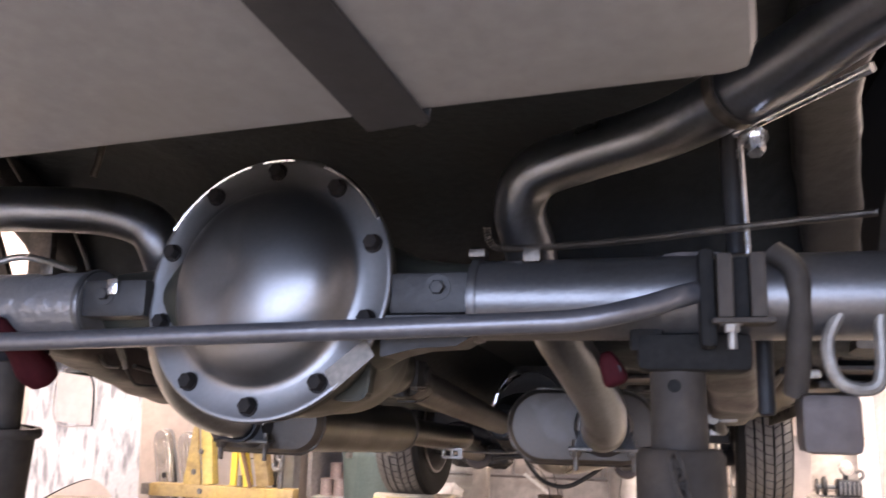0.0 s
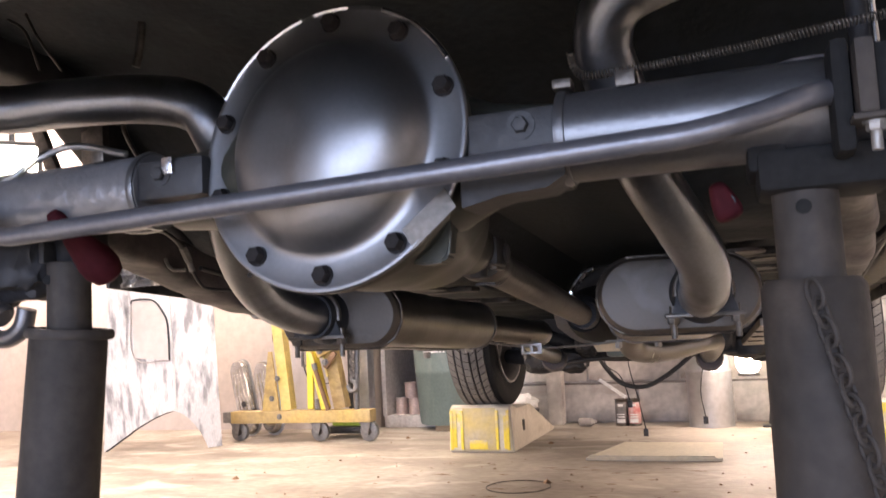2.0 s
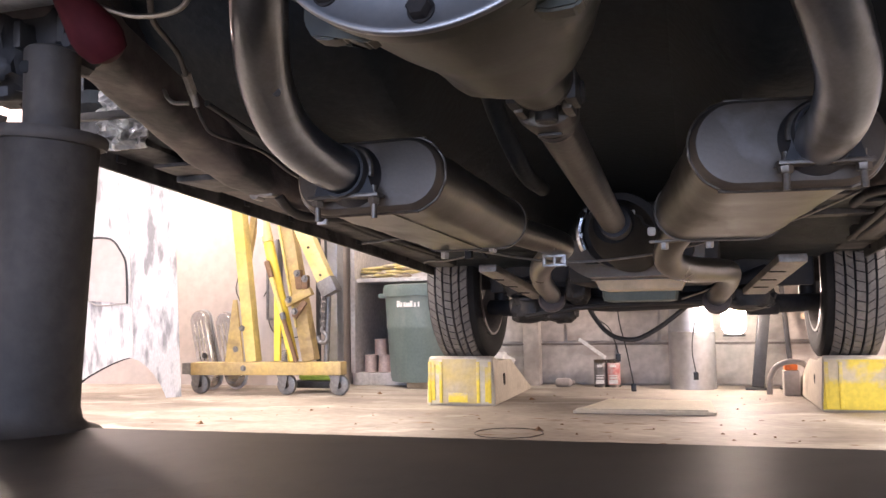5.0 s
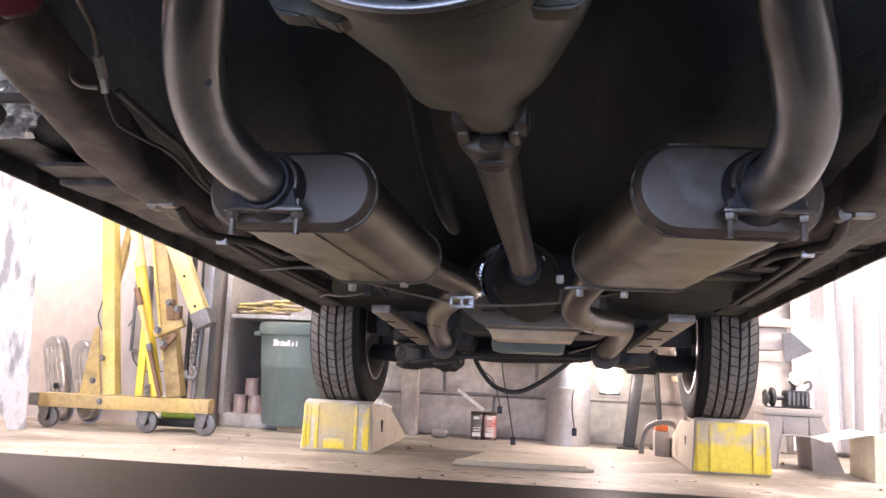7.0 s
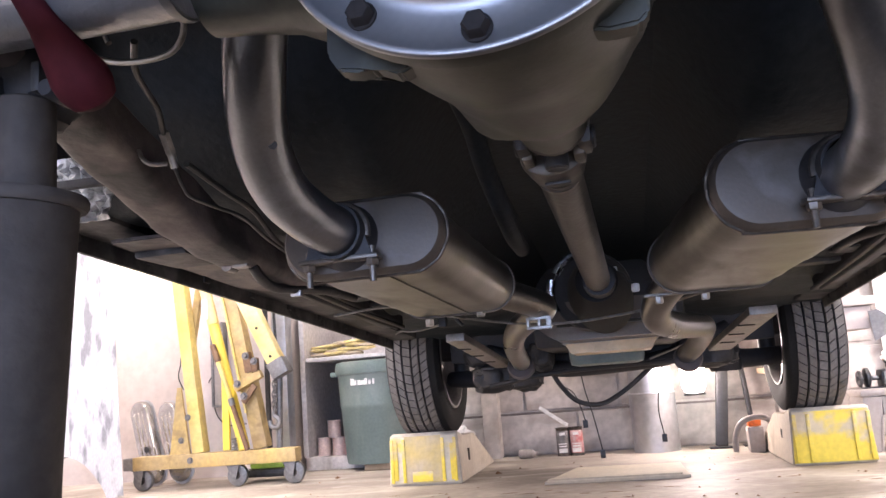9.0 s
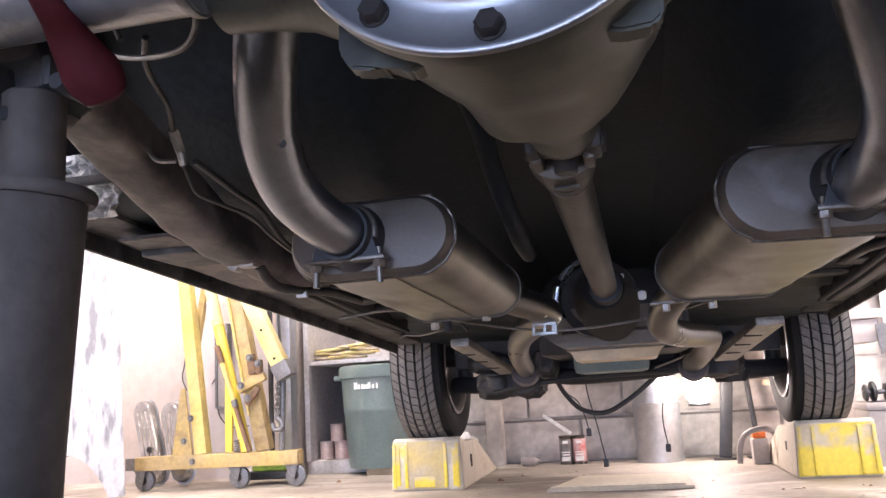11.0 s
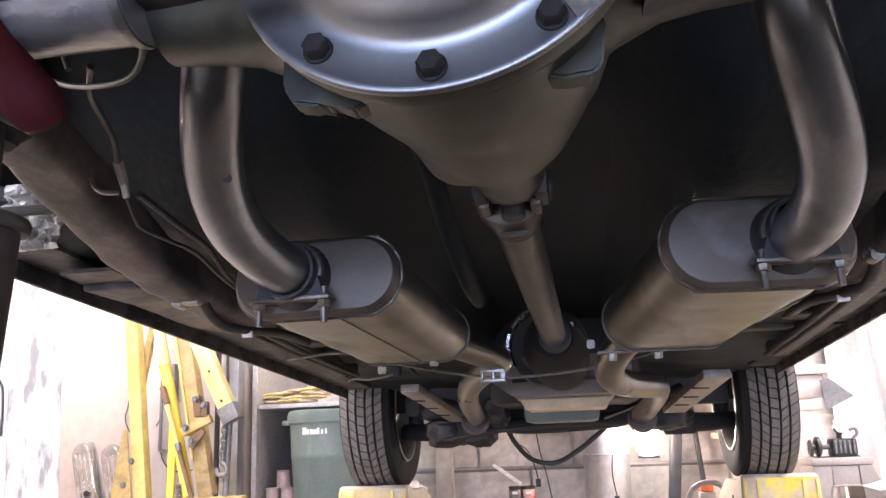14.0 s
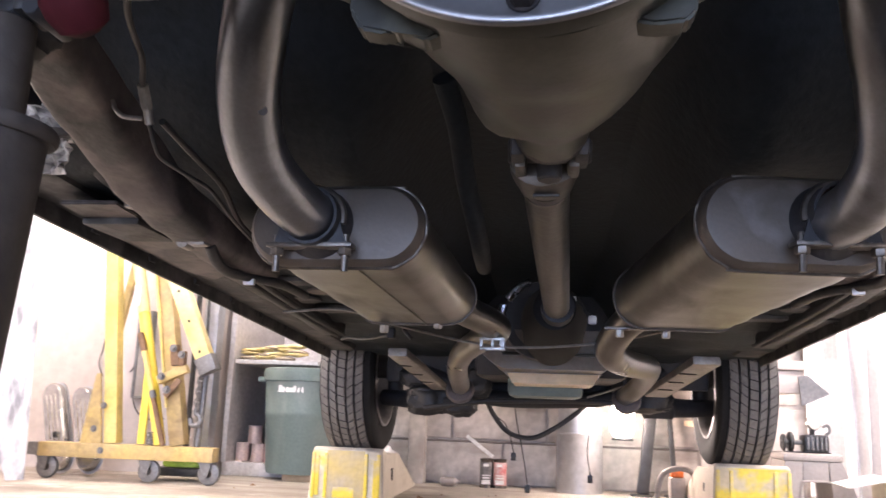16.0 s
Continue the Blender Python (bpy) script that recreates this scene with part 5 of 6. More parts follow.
part("gusset", slab([(-1.893, 0.147), (-1.80, 0.147), (-1.835, 0.43), (-1.853, 0.43)], 0.010, Matrix(((1, 0, 0, 0), (0, 0, -1, 2.65), (0, 1, 0, 0), (0, 0, 0, 1)))), "ochre", ho)
for x, z in ((-1.805, 0.30), (-1.838, 0.205), (-1.79, 0.12)):
    part("bolt", hexbolt((x, 2.639 if z > 0.15 else 2.6245, z), (0, -1, 0), 0.011, 0.008, 0.014), "hoist_grey", ho)
part("brace", bar((-1.838, 2.74, 0.60), (-1.745, 2.74, 1.10), 0.03, 0.03, 0.003, (0, 1, 0)), "ochre", ho)
ram = part("hydraulic_ram", rod((-1.550, 2.65, 0.150), (-1.676, 2.65, 0.690), 0.024, segs=24, bevel=0.004), "lemon", ho)
part("ram_sleeve", rod((-1.676, 2.65, 0.690), (-1.755, 2.65, 1.03), 0.025, segs=24, bevel=0.003), "ochre_pale", ram, "faded upper sleeve of the ram")
part("ram_sticker", box(-1.719, -1.689, 2.6225, 2.6250, 0.715, 0.800, 0.001), "primer", ram, "worn pale sticker")
part("upright_strip", bar((-1.636, 2.66, 0.150), (-1.634, 2.66, 0.470), 0.032, 0.014, 0.003, (0, 1, 0)), "lemon", ho)
lever = part("pump_lever", rod((-1.515, 2.605, 0.150), (-1.582, 2.605, 0.355), 0.0105, segs=14), "brown", ho, "rusty lower half of the pump lever")
part("lever_sleeve", rod((-1.582, 2.605, 0.355), (-1.638, 2.605, 0.530), 0.0105, segs=14, bevel=0.002), "yellow", lever)
part("lever_collar", rod((-1.576, 2.605, 0.337), (-1.585, 2.605, 0.367), 0.0135, segs=14, bevel=0.002), "hoist_grey", lever)
part("lever_grip", rod((-1.636, 2.605, 0.525), (-1.661, 2.605, 0.600), 0.0130, segs=14, bevel=0.003), "brown", lever)
part("folded_leg", bar((-1.484, 2.69, 0.150), (-1.632, 2.69, 0.95), 0.064, 0.06, 0.006, (0, 1, 0)), "ochre", ho)
part("leg_flange", bar((-1.540, 2.655, 0.30), (-1.655, 2.655, 0.92), 0.010, 0.012, 0.002, (0, 1, 0)), "yellow", ho)
part("boom", bar((-1.384, 2.64, 0.503), (-1.668, 2.64, 1.105), 0.068, 0.055, 0.005, (0, 1, 0)), "ochre_pale", ho, "boom tube with paint worn to pale primer")
for k in range(3):
    part("pin_hole", lathe([(0, 0), (0.006, 0), (0.006, 0.003), (0, 0.003)], (-1.400 - 0.058 * k, 2.6105, 0.530 + 0.124 * k), (0, 1, 0), 12), "hole", ho)
part("boom_tip", bar((-1.356, 2.64, 0.447), (-1.387, 2.64, 0.511), 0.078, 0.064, 0.005, (0, 1, 0)), "hoist_grey", ho)
bracket = part("pivot_bracket", bar((-1.572, 2.625, 0.408), (-1.448, 2.625, 0.462), 0.036, 0.034, 0.006, (0, 1, 0)), "ochre", ho)
part("bracket_lug", bar((-1.500, 2.62, 0.470), (-1.512, 2.62, 0.555), 0.034, 0.03, 0.005, (0, 1, 0)), "brown", bracket)
part("bracket_lug", bar((-1.470, 2.615, 0.470), (-1.472, 2.615, 0.530), 0.026, 0.03, 0.005, (0, 1, 0)), "brown", bracket)
part("bracket_arm", bar((-1.478, 2.62, 0.415), (-1.533, 2.62, 0.345), 0.026, 0.014, 0.003, (0, 1, 0)), "brown", bracket)
for x, z in ((-1.548, 0.425), (-1.508, 0.540), (-1.470, 0.515), (-1.520, 0.372)):
    part("bracket_bolt", hexbolt((x, 2.600, z), (0, -1, 0), 0.011, 0.012, 0.016), "hoist_grey", bracket)
part("spring", coil([(-1.585, 2.63, 0.150), (-1.585, 2.63, 0.20)], 0.012, 0.010, 0.003), "hoist_grey", ho)
part("support_rod", rod((-1.395, 2.66, 0.148), (-1.383, 2.66, 0.44), 0.0125, segs=14), "hoist_grey", ho)
part("hanging_strap", bar((-1.392, 2.665, 0.44), (-1.408, 2.675, 0.85), 0.012, 0.004, 0.001, (0, 1, 0)), "wire", ho)


def hang(parent, a, b, links, r, wire, mat):
    """A chain of single links from a to b."""
    a, b = Vector(a), Vector(b)
    d = (b - a) / links
    x, y, z = frame_of(d)
    for k in range(links):
        c, u = a + d * (k + 0.5), x if k % 2 else y
        part("link", tube([c + u * (r * math.cos(t)) + z * (d.length * 0.78 * math.sin(t)) for t in [2 * math.pi * i / 10 for i in range(11)]], wire, 6, 2), mat, parent)


hang(ho, (-1.395, 2.64, 0.445), (-1.404, 2.64, 0.295), 7, 0.0115, 0.004, "hoist_grey")
part("hook", tube([(-1.403, 2.64, 0.30), (-1.404, 2.64, 0.283), (-1.388, 2.64, 0.27), (-1.382, 2.64, 0.25), (-1.395, 2.64, 0.234), (-1.418, 2.64, 0.238), (-1.426, 2.64, 0.262)], 0.0105, 10), "hoist_grey", ho)
for cx in (-2.045, -1.60, -1.345):
    cs = part("caster", join(box(cx - 0.03, cx + 0.03, 2.63, 2.69, 0.088, 0.098, 0.002), slab([(-0.028, 0.0), (0.028, 0.0), (0.012, -0.06), (-0.004, -0.06)], 0.004, Matrix(((1, 0, 0, cx), (0, 0, 1, 2.635), (0, 1, 0, 0.09), (0, 0, 0, 1)))), slab([(-0.028, 0.0), (0.028, 0.0), (0.012, -0.06), (-0.004, -0.06)], 0.004, Matrix(((1, 0, 0, cx), (0, 0, 1, 2.681), (0, 1, 0, 0.09), (0, 0, 0, 1))))), "hoist_grey", ho)
    part("caster_wheel", lathe([(0.014, -0.014), (0.034, -0.014), (0.044, -0.011), (0.046, 0), (0.044, 0.011), (0.034, 0.014), (0.014, 0.014)], (cx + 0.012, 2.66, 0.046), (0, 1, 0), 28), "hoist_grey", cs)
    part("caster_hub", lathe([(0, -0.012), (0.016, -0.016), (0.016, 0.016), (0, 0.012)], (cx + 0.012, 2.66, 0.046), (0, 1, 0), 16), "clamp", cs)
for cx, cy, tilt, tall in ((-2.05, 2.77, -20, 0.415), (-1.935, 2.80, -19, 0.40)):
    vc = thing("valve_cover", (cx, cy, 0.0), "chrome engine valve cover standing on end behind the hoist", "engine part", "valve covers")
    m = Matrix.Translation((cx, cy, 0.015)) @ pose(0, 0, 0, -12, tilt, 0)
    rim = [(0.056 * math.cos(a), 0.056 + 0.056 * math.sin(a)) for a in [math.pi + math.pi * q / 8 for q in range(9)]] + [(0.056 * math.cos(a), tall - 0.056 + 0.056 * math.sin(a)) for a in [math.pi * q / 8 for q in range(9)]]
    stand_up = Matrix(((1, 0, 0, 0), (0, 0, -1, 0.038), (0, 1, 0, 0), (0, 0, 0, 1)))
    part("rail", slab(rim, 0.007, m @ stand_up), "galvanised", vc)
    dome = bmesh.new()
    rings = []
    for grow, out in ((0.88, 0.006), (0.86, 0.024), (0.82, 0.036), (0.72, 0.044)):
        rings.append([dome.verts.new(m @ Vector((px * grow, 0.032 - out, tall / 2 + (pz - tall / 2) * (1 - (1 - grow) * 0.35)))) for px, pz in rim])
    for r0, r1 in zip(rings, rings[1:]):
        for k in range(len(r0)):
            n = (k + 1) % len(r0)
            dome.faces.new((r0[k], r0[n], r1[n], r1[k]))
    dome.faces.new(rings[0]), dome.faces.new(rings[-1][::-1])
    part("shell", dome, "chrome", vc)
    for px in (-0.020, 0.0, 0.020):
        part("rib", bar(m @ Vector((px, -0.0130, 0.07)), m @ Vector((px, -0.0130, tall - 0.07)), 0.006, 0.006, 0.002), "chrome", vc)
    part("oil_cap", lathe([(0, 0), (0.013, 0), (0.013, 0.010), (0, 0.012)], m @ Vector((0.010, -0.0115, 0.16)), m.to_3x3() @ Vector((0, -1, 0)), 20), "tool", vc)

tool = thing("trolley_jack", (-1.50, 2.82, 0), "small lime green and grey trolley jack on the floor", "floor jack")
part("chassis", box(-1.62, -1.40, 2.76, 2.88, 0.02, 0.055, 0.012), "tool", tool)
part("cover_plate", box(-1.59, -1.43, 2.77, 2.87, 0.055, 0.085, 0.014), "green", tool)
for x in (-1.63, -1.385):
    part("wheel", rod((x, 2.755, 0.025), (x, 2.785, 0.025), 0.025, segs=18, bevel=0.004), "hoist_grey", tool)

# body panels leaning by the wall
def fender(heel, turn, lean, label):
    """A body panel on its lower edge, cut by a wheel arch beside its heel."""
    fd = thing("fender_panel", heel, label, "car fender", "car fenders")
    m = Matrix.Translation(heel) @ pose(0, 0, 0, 0, 0, turn) @ pose(0, 0, 0, 90 - lean, 0, 0)

    def place(u, z, off=0.0):
        fold = max(0.0, 0.168 - u) * 0.55 + max(0.0, z - 0.78) ** 2 * 0.5
        return m @ Vector((-u * (1 - 0.13 * min(1.0, z / 0.7)) if u > 0.42 else -u, z, off - fold))

    def edge(u):
        """Height of the lower edge."""
        if u < 0.055:
            return 0.0
        if u < 0.185:
            return 0.185 * math.sin(math.pi / 2 * (u - 0.055) / 0.13) ** 0.75
        return max(0.0, 0.185 * (1 - ((u - 0.185) / 0.375) ** 1.35))

    bm = bmesh.new()
    us = [0.0, 0.02, 0.04, 0.055, 0.06, 0.075, 0.095, 0.12, 0.145, 0.168, 0.185] + [0.185 + 0.0316 * k for k in range(1, 13)]
    layers = []
    for off in (0.0, -0.004):
        layers.append([[bm.verts.new(place(u, edge(u) + (1.12 - edge(u)) * j / 16, off)) for j in range(17)] for u in us])
    for g, flip in ((layers[0], False), (layers[1], True)):
        for a, b in zip(g, g[1:]):
            for j in range(16):
                f = (a[j], b[j], b[j + 1], a[j + 1])
                bm.faces.new(f[::-1] if flip else f)
    rim = lambda g: [c[0] for c in g] + g[-1][1:] + [c[-1] for c in g[::-1]][1:] + g[0][::-1][1:-1]
    r0, r1 = rim(layers[0]), rim(layers[1])
    for k in range(len(r0)):
        n = (k + 1) % len(r0)
        bm.faces.new((r0[k], r0[n], r1[n], r1[k]))
    part("panel", bm, "primer", fd)
    part("crease", tube([place(0.168, z, 0.001) for z in (0.19, 0.4, 0.7, 1.0)], 0.006, 10), "primer", fd)
    part("arch_flange", tube([place(u, edge(u) + 0.002, -0.018) for u in us[3:23]], 0.007, 8, 3), "tool", fd)
    win = [(0.365, 0.435), (0.182, 0.42), (0.180, 0.58), (0.20, 0.64), (0.25, 0.70), (0.35, 0.705), (0.365, 0.69)]
    wb = bmesh.new()
    lo, hi = [wb.verts.new(place(u, z, 0.001)) for u, z in win], [wb.verts.new(place(u, z, 0.005)) for u, z in win]
    wb.faces.new(hi), wb.faces.new(lo[::-1])
    for k in range(len(win)):
        n = (k + 1) % len(win)
        wb.faces.new((lo[k], lo[n], hi[n], hi[k]))
    part("inspection_plate", wb, "wall_pale", fd)
    part("plate_seal", tube([place(u, z, 0.007) for u, z in win[1:]], 0.004, 8, 4), "tool", fd)
    part("plate_edge", tube([place(u, z, 0.007) for u, z in (win[-1], win[0], win[1])], 0.003, 6, 4), "plastic", fd)
    return fd


fender((-1.985, 2.36, 0.0), 6, -5, "white-primed bare metal car fender with dark rubbed strokes, on the floor")
fender((-3.02, 2.05, 0.0), 16, -5, "second primed car fender standing beside the first")

# ---------------------------------------------------------------- cabinet, bin and the back wall
AREA = Vector((0.055, 0.10, 0))
cab = thing("cabinet", (-1.35, 3.55, 0), "grey open steel cabinet with a shelf", "cabinet")
part("side", box(-1.545, -1.52, 3.20, 3.95, 0.06, 1.9, 0.003), "cabinet", cab)
part("side", box(-1.115, -1.09, 3.37, 3.95, 0.06, 1.9, 0.003), "cabinet", cab)
part("back", box(-1.52, -1.115, 3.93, 3.95, 0.06, 1.9), "cabinet", cab)
part("base", box(-1.545, -1.09, 3.22, 3.95, 0.0, 0.06, 0.004), "cabinet", cab)
part("shelf", box(-1.52, -1.115, 3.22, 3.93, 0.515, 0.535, 0.003), "cabinet", cab)
tagged(part("trim", box(-1.625, -1.555, 3.06, 3.14, 0.0, 2.0, 0.006), "galvanised"), "pale upright door frame post", "trim", kind="structure")
tagged(part("trim", box(-1.655, -1.635, 3.03, 3.048, 0.0, 2.0, 0.002), "tool"), "dark gap strip by the door frame", "trim", kind="structure")
rng = random.Random(4)
for k in range(15):
    gx, gz = -1.46 + 0.055 * (k % 5) + rng.uniform(-0.012, 0.012), 0.537 + 0.017 * (k // 4) + 0.004 * (k % 3)
    gl = thing("work_glove", (gx, 3.3, 0.535), "crumpled pale yellow and brown work glove on the shelf", "glove", "work gloves")
    bm = bmesh.new()
    bmesh.ops.create_icosphere(bm, subdivisions=3, radius=1)
    for v in bm.verts:
        n = noise.noise(v.co * 1.7 + Vector((k, 0, 0)))
        v.co = Vector((gx + v.co.x * (0.055 + 0.02 * n), 3.30 + v.co.y * 0.05, gz + 0.010 + v.co.z * (0.010 + 0.006 * n)))
    part("glove", bm, "glove" if k % 3 else "glove_dark", gl)

bn = thing("trash_bin", (-1.10, 3.22, 0.0), "dark green plastic trash bin with a white marking", "trash bin")
bx, by = -1.145, 3.19
part("barrel", lathe([(0, 0.03), (0.165, 0.03), (0.17, 0.05), (0.185, 0.28), (0.189, 0.29), (0.187, 0.30), (0.194, 0.44), (0, 0.44)], (bx, by, 0.0), (0, 0, 1), 48), "bin", bn)
part("rim", lathe([(0.190, 0.435), (0.204, 0.437), (0.206, 0.47), (0.200, 0.49), (0.188, 0.495), (0, 0.497)], (bx, by, 0.0), (0, 0, 1), 48), "bin", bn)
part("handle", box(bx - 0.235, bx - 0.19, by - 0.03, by + 0.03, 0.43, 0.455, 0.008), "bin", bn)
for k, (w, h) in enumerate(((0.018, 0.030), (0.010, 0.022), (0.010, 0.022), (0.020, 0.020), (0.012, 0.028), (0.010, 0.020), (0.008, 0.024))):
    a = radians(-112 + 5.2 * k)
    x, y = bx + 0.1945 * math.cos(a), by + 0.1945 * math.sin(a)
    part("marking_bar", box(-w / 2, w / 2, -0.002, 0.002, 0.385, 0.385 + h, 0, Matrix.Translation((x, y, 0)) @ pose(0, 0, 0, 0, 0, math.degrees(a) + 90)), "white", bn)
tagged(part("wood_block", box(-1.2, -1.0, 3.06, 3.30, 0.0, 0.029, 0.004), "wood"), "short wood block under the trash bin", "wood block")

for cx, cz, r, h, mt in ((-1.475, 0.061, 0.035, 0.085, "can"), (-1.40, 0.061, 0.035, 0.085, "can"), (-1.42, 0.147, 0.035, 0.08, "can"), (-1.34, 0.061, 0.03, 0.13, "can_red")):
    cn = thing("paint_can", (cx, 3.30, cz), "small dusty paint can in the cabinet" if mt == "can" else "red spray can in the cabinet", "paint can", "paint cans")
    part("can_body", lathe([(0, 0), (r, 0), (r, 0.004), (r - 0.002, 0.006), (r - 0.002, h - 0.006), (r, h - 0.004), (r, h), (r - 0.004, h), (r - 0.006, h - 0.003), (0, h - 0.003)], (cx, 3.30, cz), (0, 0, 1), 28), mt, cn)

# things along the north wall
AREA = Vector((0, 0.10, 0))
tagged(part("column", box(-0.62, -0.545, 3.26, 3.345, 0.0, 3.0, 0.006), "wall"), "square grey concrete-coloured column by the wall", "column", kind="structure")
du = thing("sheet_metal_duct", (0.17, 3.2, 0), "upright round galvanised duct standing on the floor", "duct")
part("duct_lower", lathe([(0, 0), (0.100, 0), (0.100, 0.245), (0.103, 0.25), (0.100, 0.255), (0, 0.255)], (0.155, 3.21, 0.0), (0, 0, 1), 36), "galvanised", du)
part("duct_upper", lathe([(0, 0.256), (0.098, 0.256), (0.088, 0.5), (0.085, 0.9), (0, 0.9)], (0.155, 3.21, 0.0), (0, 0, 1), 36), "galvanised", du)
for cx, mt, lab in ((-0.255, "can_dark", "quart paint can with a dark printed label"), (-0.195, "can_red", "quart paint can with a red and white label")):
    cn = thing("paint_can", (cx, 3.24, 0), lab, "paint can", "paint cans")
    part("can_body", lathe([(0, 0), (0.031, 0), (0.031, 0.004), (0.029, 0.007), (0.029, 0.118), (0.031, 0.121), (0.031, 0.125), (0.026, 0.125), (0.024, 0.121), (0, 0.121)], (cx, 3.24, 0.0), (0, 0, 1), 28), "clamp", cn)
    part("label_band", lathe([(0.0295, 0.012), (0.0302, 0.013), (0.0302, 0.110), (0.0295, 0.111)], (cx, 3.24, 0.0), (0, 0, 1), 28), mt, cn)
    for z0, z1, wd in ((0.016, 0.034, 0.019), (0.040, 0.046, 0.016), (0.052, 0.056, 0.018), (0.092, 0.104, 0.012)):
        part("printed_bar", box(cx - wd, cx + wd, 3.2075, 3.2105, z0, z1), "white", cn)
st = thing("paint_stick", (-0.26, 3.22, 0.12), "white paint stirring stick resting on the cans", "stirring stick")
part("stick", bar((-0.345, 3.20, 0.222), (-0.225, 3.20, 0.135), 0.004, 0.016, 0.001), "white", st)
bt = thing("plastic_bottle", (-0.42, 3.22, 0.0), "small clear bottle lying on the floor", "bottle")
part("bottle", lathe([(0, 0), (0.018, 0), (0.02, 0.01), (0.02, 0.06), (0.009, 0.075), (0.009, 0.085), (0, 0.085)], (-0.455, 3.2, 0.021), (1, 0.05, 0), 20), "plastic", bt)
tub = thing("plastic_tub", (-0.75, 3.2, 0.0), "dark tub with pale rags beside the wall", "tub")
part("tub_body", lathe([(0, 0), (0.075, 0), (0.09, 0.08), (0.093, 0.085), (0.085, 0.085), (0, 0.08)], (-0.74, 3.2, 0.0), (0, 0, 1), 28), "tool", tub)
bm = bmesh.new()
bmesh.ops.create_icosphere(bm, subdivisions=4, radius=1)
for v in bm.verts:
    n = noise.noise(v.co * 2.4)
    v.co = Vector((-0.76 + v.co.x * (0.10 + 0.03 * n), 3.2 + v.co.y * 0.07, 0.115 + v.co.z * (0.045 + 0.03 * n)))
rag = thing("rag_heap", (-0.76, 3.2, 0.08), "heap of crumpled white rags in the tub", "rags")
part("rags", bm, "cloth", rag)
AREA = Vector((0, 0.165, 0))
mat_ = thing("cardboard_sheet", (0.0, 2.35, 0), "flat pale cardboard sheet lying on the floor", "cardboard")
part("sheet", slab([(-0.245, 2.165), (0.225, 2.168), (0.215, 2.55), (-0.16, 2.56)], 0.009, Matrix.Translation((0, 0, 0.001))), "card", mat_)
part("sheet_edge", slab([(-0.235, 2.17), (0.20, 2.172), (0.19, 2.20), (-0.225, 2.198)], 0.006, Matrix.Translation((0, 0, 0.011))), "card", mat_)

AREA = Vector((0, 0.10, 0))
for a, b, w, lab in (((0.42, 3.16, 0.01), (0.52, 3.28, 0.75), 0.05, "dark steel post leaning on the wall"), ((0.565, 3.2, 0.01), (0.53, 3.3, 0.7), 0.02, "thin steel bar leaning on the wall")):
    pt = thing("leaning_post", a, lab, "steel post")
    part("post", bar(a, b, w, 0.03, 0.004, (0, 1, 0)), "tool", pt)
    part("foot", box(a[0] - 0.05, a[0] + 0.04, a[1] - 0.03, a[1] + 0.03, 0.0, 0.009, 0.002), "tool", pt)
tl = thing("trouble_lamp", (0.36, 3.25, 0.32), "bright bare work lamp hanging by the wall", "work lamp")
part("bulb", lathe([(0, 0), (0.035, 0.005), (0.05, 0.03), (0.052, 0.11), (0.035, 0.145), (0, 0.15)], (0.33, 3.08, 0.24), (0, 0, 1), 24), "lamp_glow", tl)
part("guard", lathe([(0.043, 0), (0.046, 0), (0.046, 0.008), (0.043, 0.008)], (0.33, 3.08, 0.232), (0, 0, 1), 24), "tool", tl)
part("cord", tube([(0.33, 3.08, 0.39), (0.33, 3.09, 0.5), (0.34, 3.12, 2.9)], 0.004, 8), "wire", tl)

# bench and clutter on the other side
be = thing("workbench", (0.9, 3.05, 0), "white-topped workbench with drawers by the wall", "workbench")
part("bench_top", box(0.62, 1.02, 2.84, 3.34, 0.535, 0.57, 0.005), "wall_pale", be)
part("bench_leg", box(0.80, 0.90, 2.90, 3.0, 0.0, 0.534, 0.005), "wall_pale", be)
part("drawer", box(0.84, 1.0, 2.855, 3.1, 0.445, 0.533, 0.005), "wall_pale", be)
part("low_shelf", box(0.62, 0.80, 2.9, 3.3, 0.30, 0.325, 0.004), "wood", be)
part("fin", slab([(0.0, -0.02), (0.01, -0.135), (0.115, -0.085), (0.035, -0.015)], 0.006, Matrix(((1, 0, 0, 0.985), (0, 0, -1, 2.84), (0, 1, 0, 0.53), (0, 0, 0, 1)))), "hoist_grey", be)
sc = thing("red_cap", (0.93, 2.9, 0.57), "small red cap on the bench", "cap")
part("cap_body", lathe([(0, 0), (0.02, 0), (0.022, 0.02), (0.012, 0.035), (0, 0.036)], (0.90, 2.9, 0.571), (0, 0, 1), 20), "can_red", sc)

AREA = Vector((0, 0.14, 0))
sl = thing("step_stool", (1.0, 2.72, 0), "grey moulded plastic step stool", "step stool")
part("seat", box(0.868, 1.082, 2.62, 2.82, 0.195, 0.222, 0.012), "plastic", sl)
for outline in ([(0.856, 0.0), (0.876, 0.1945), (0.938, 0.1945), (0.933, 0.112), (0.912, 0.0)], [(1.040, 0.0), (1.034, 0.112), (1.030, 0.1945), (1.075, 0.1945), (1.150, 0.0)]):
    part("leg", slab(outline, 0.19, Matrix(((1, 0, 0, 0), (0, 0, 1, 2.625), (0, 1, 0, 0), (0, 0, 0, 1)))), "plastic", sl)
part("apron", box(0.9385, 1.0295, 2.627, 2.660, 0.122, 0.1945, 0.003), "plastic", sl)
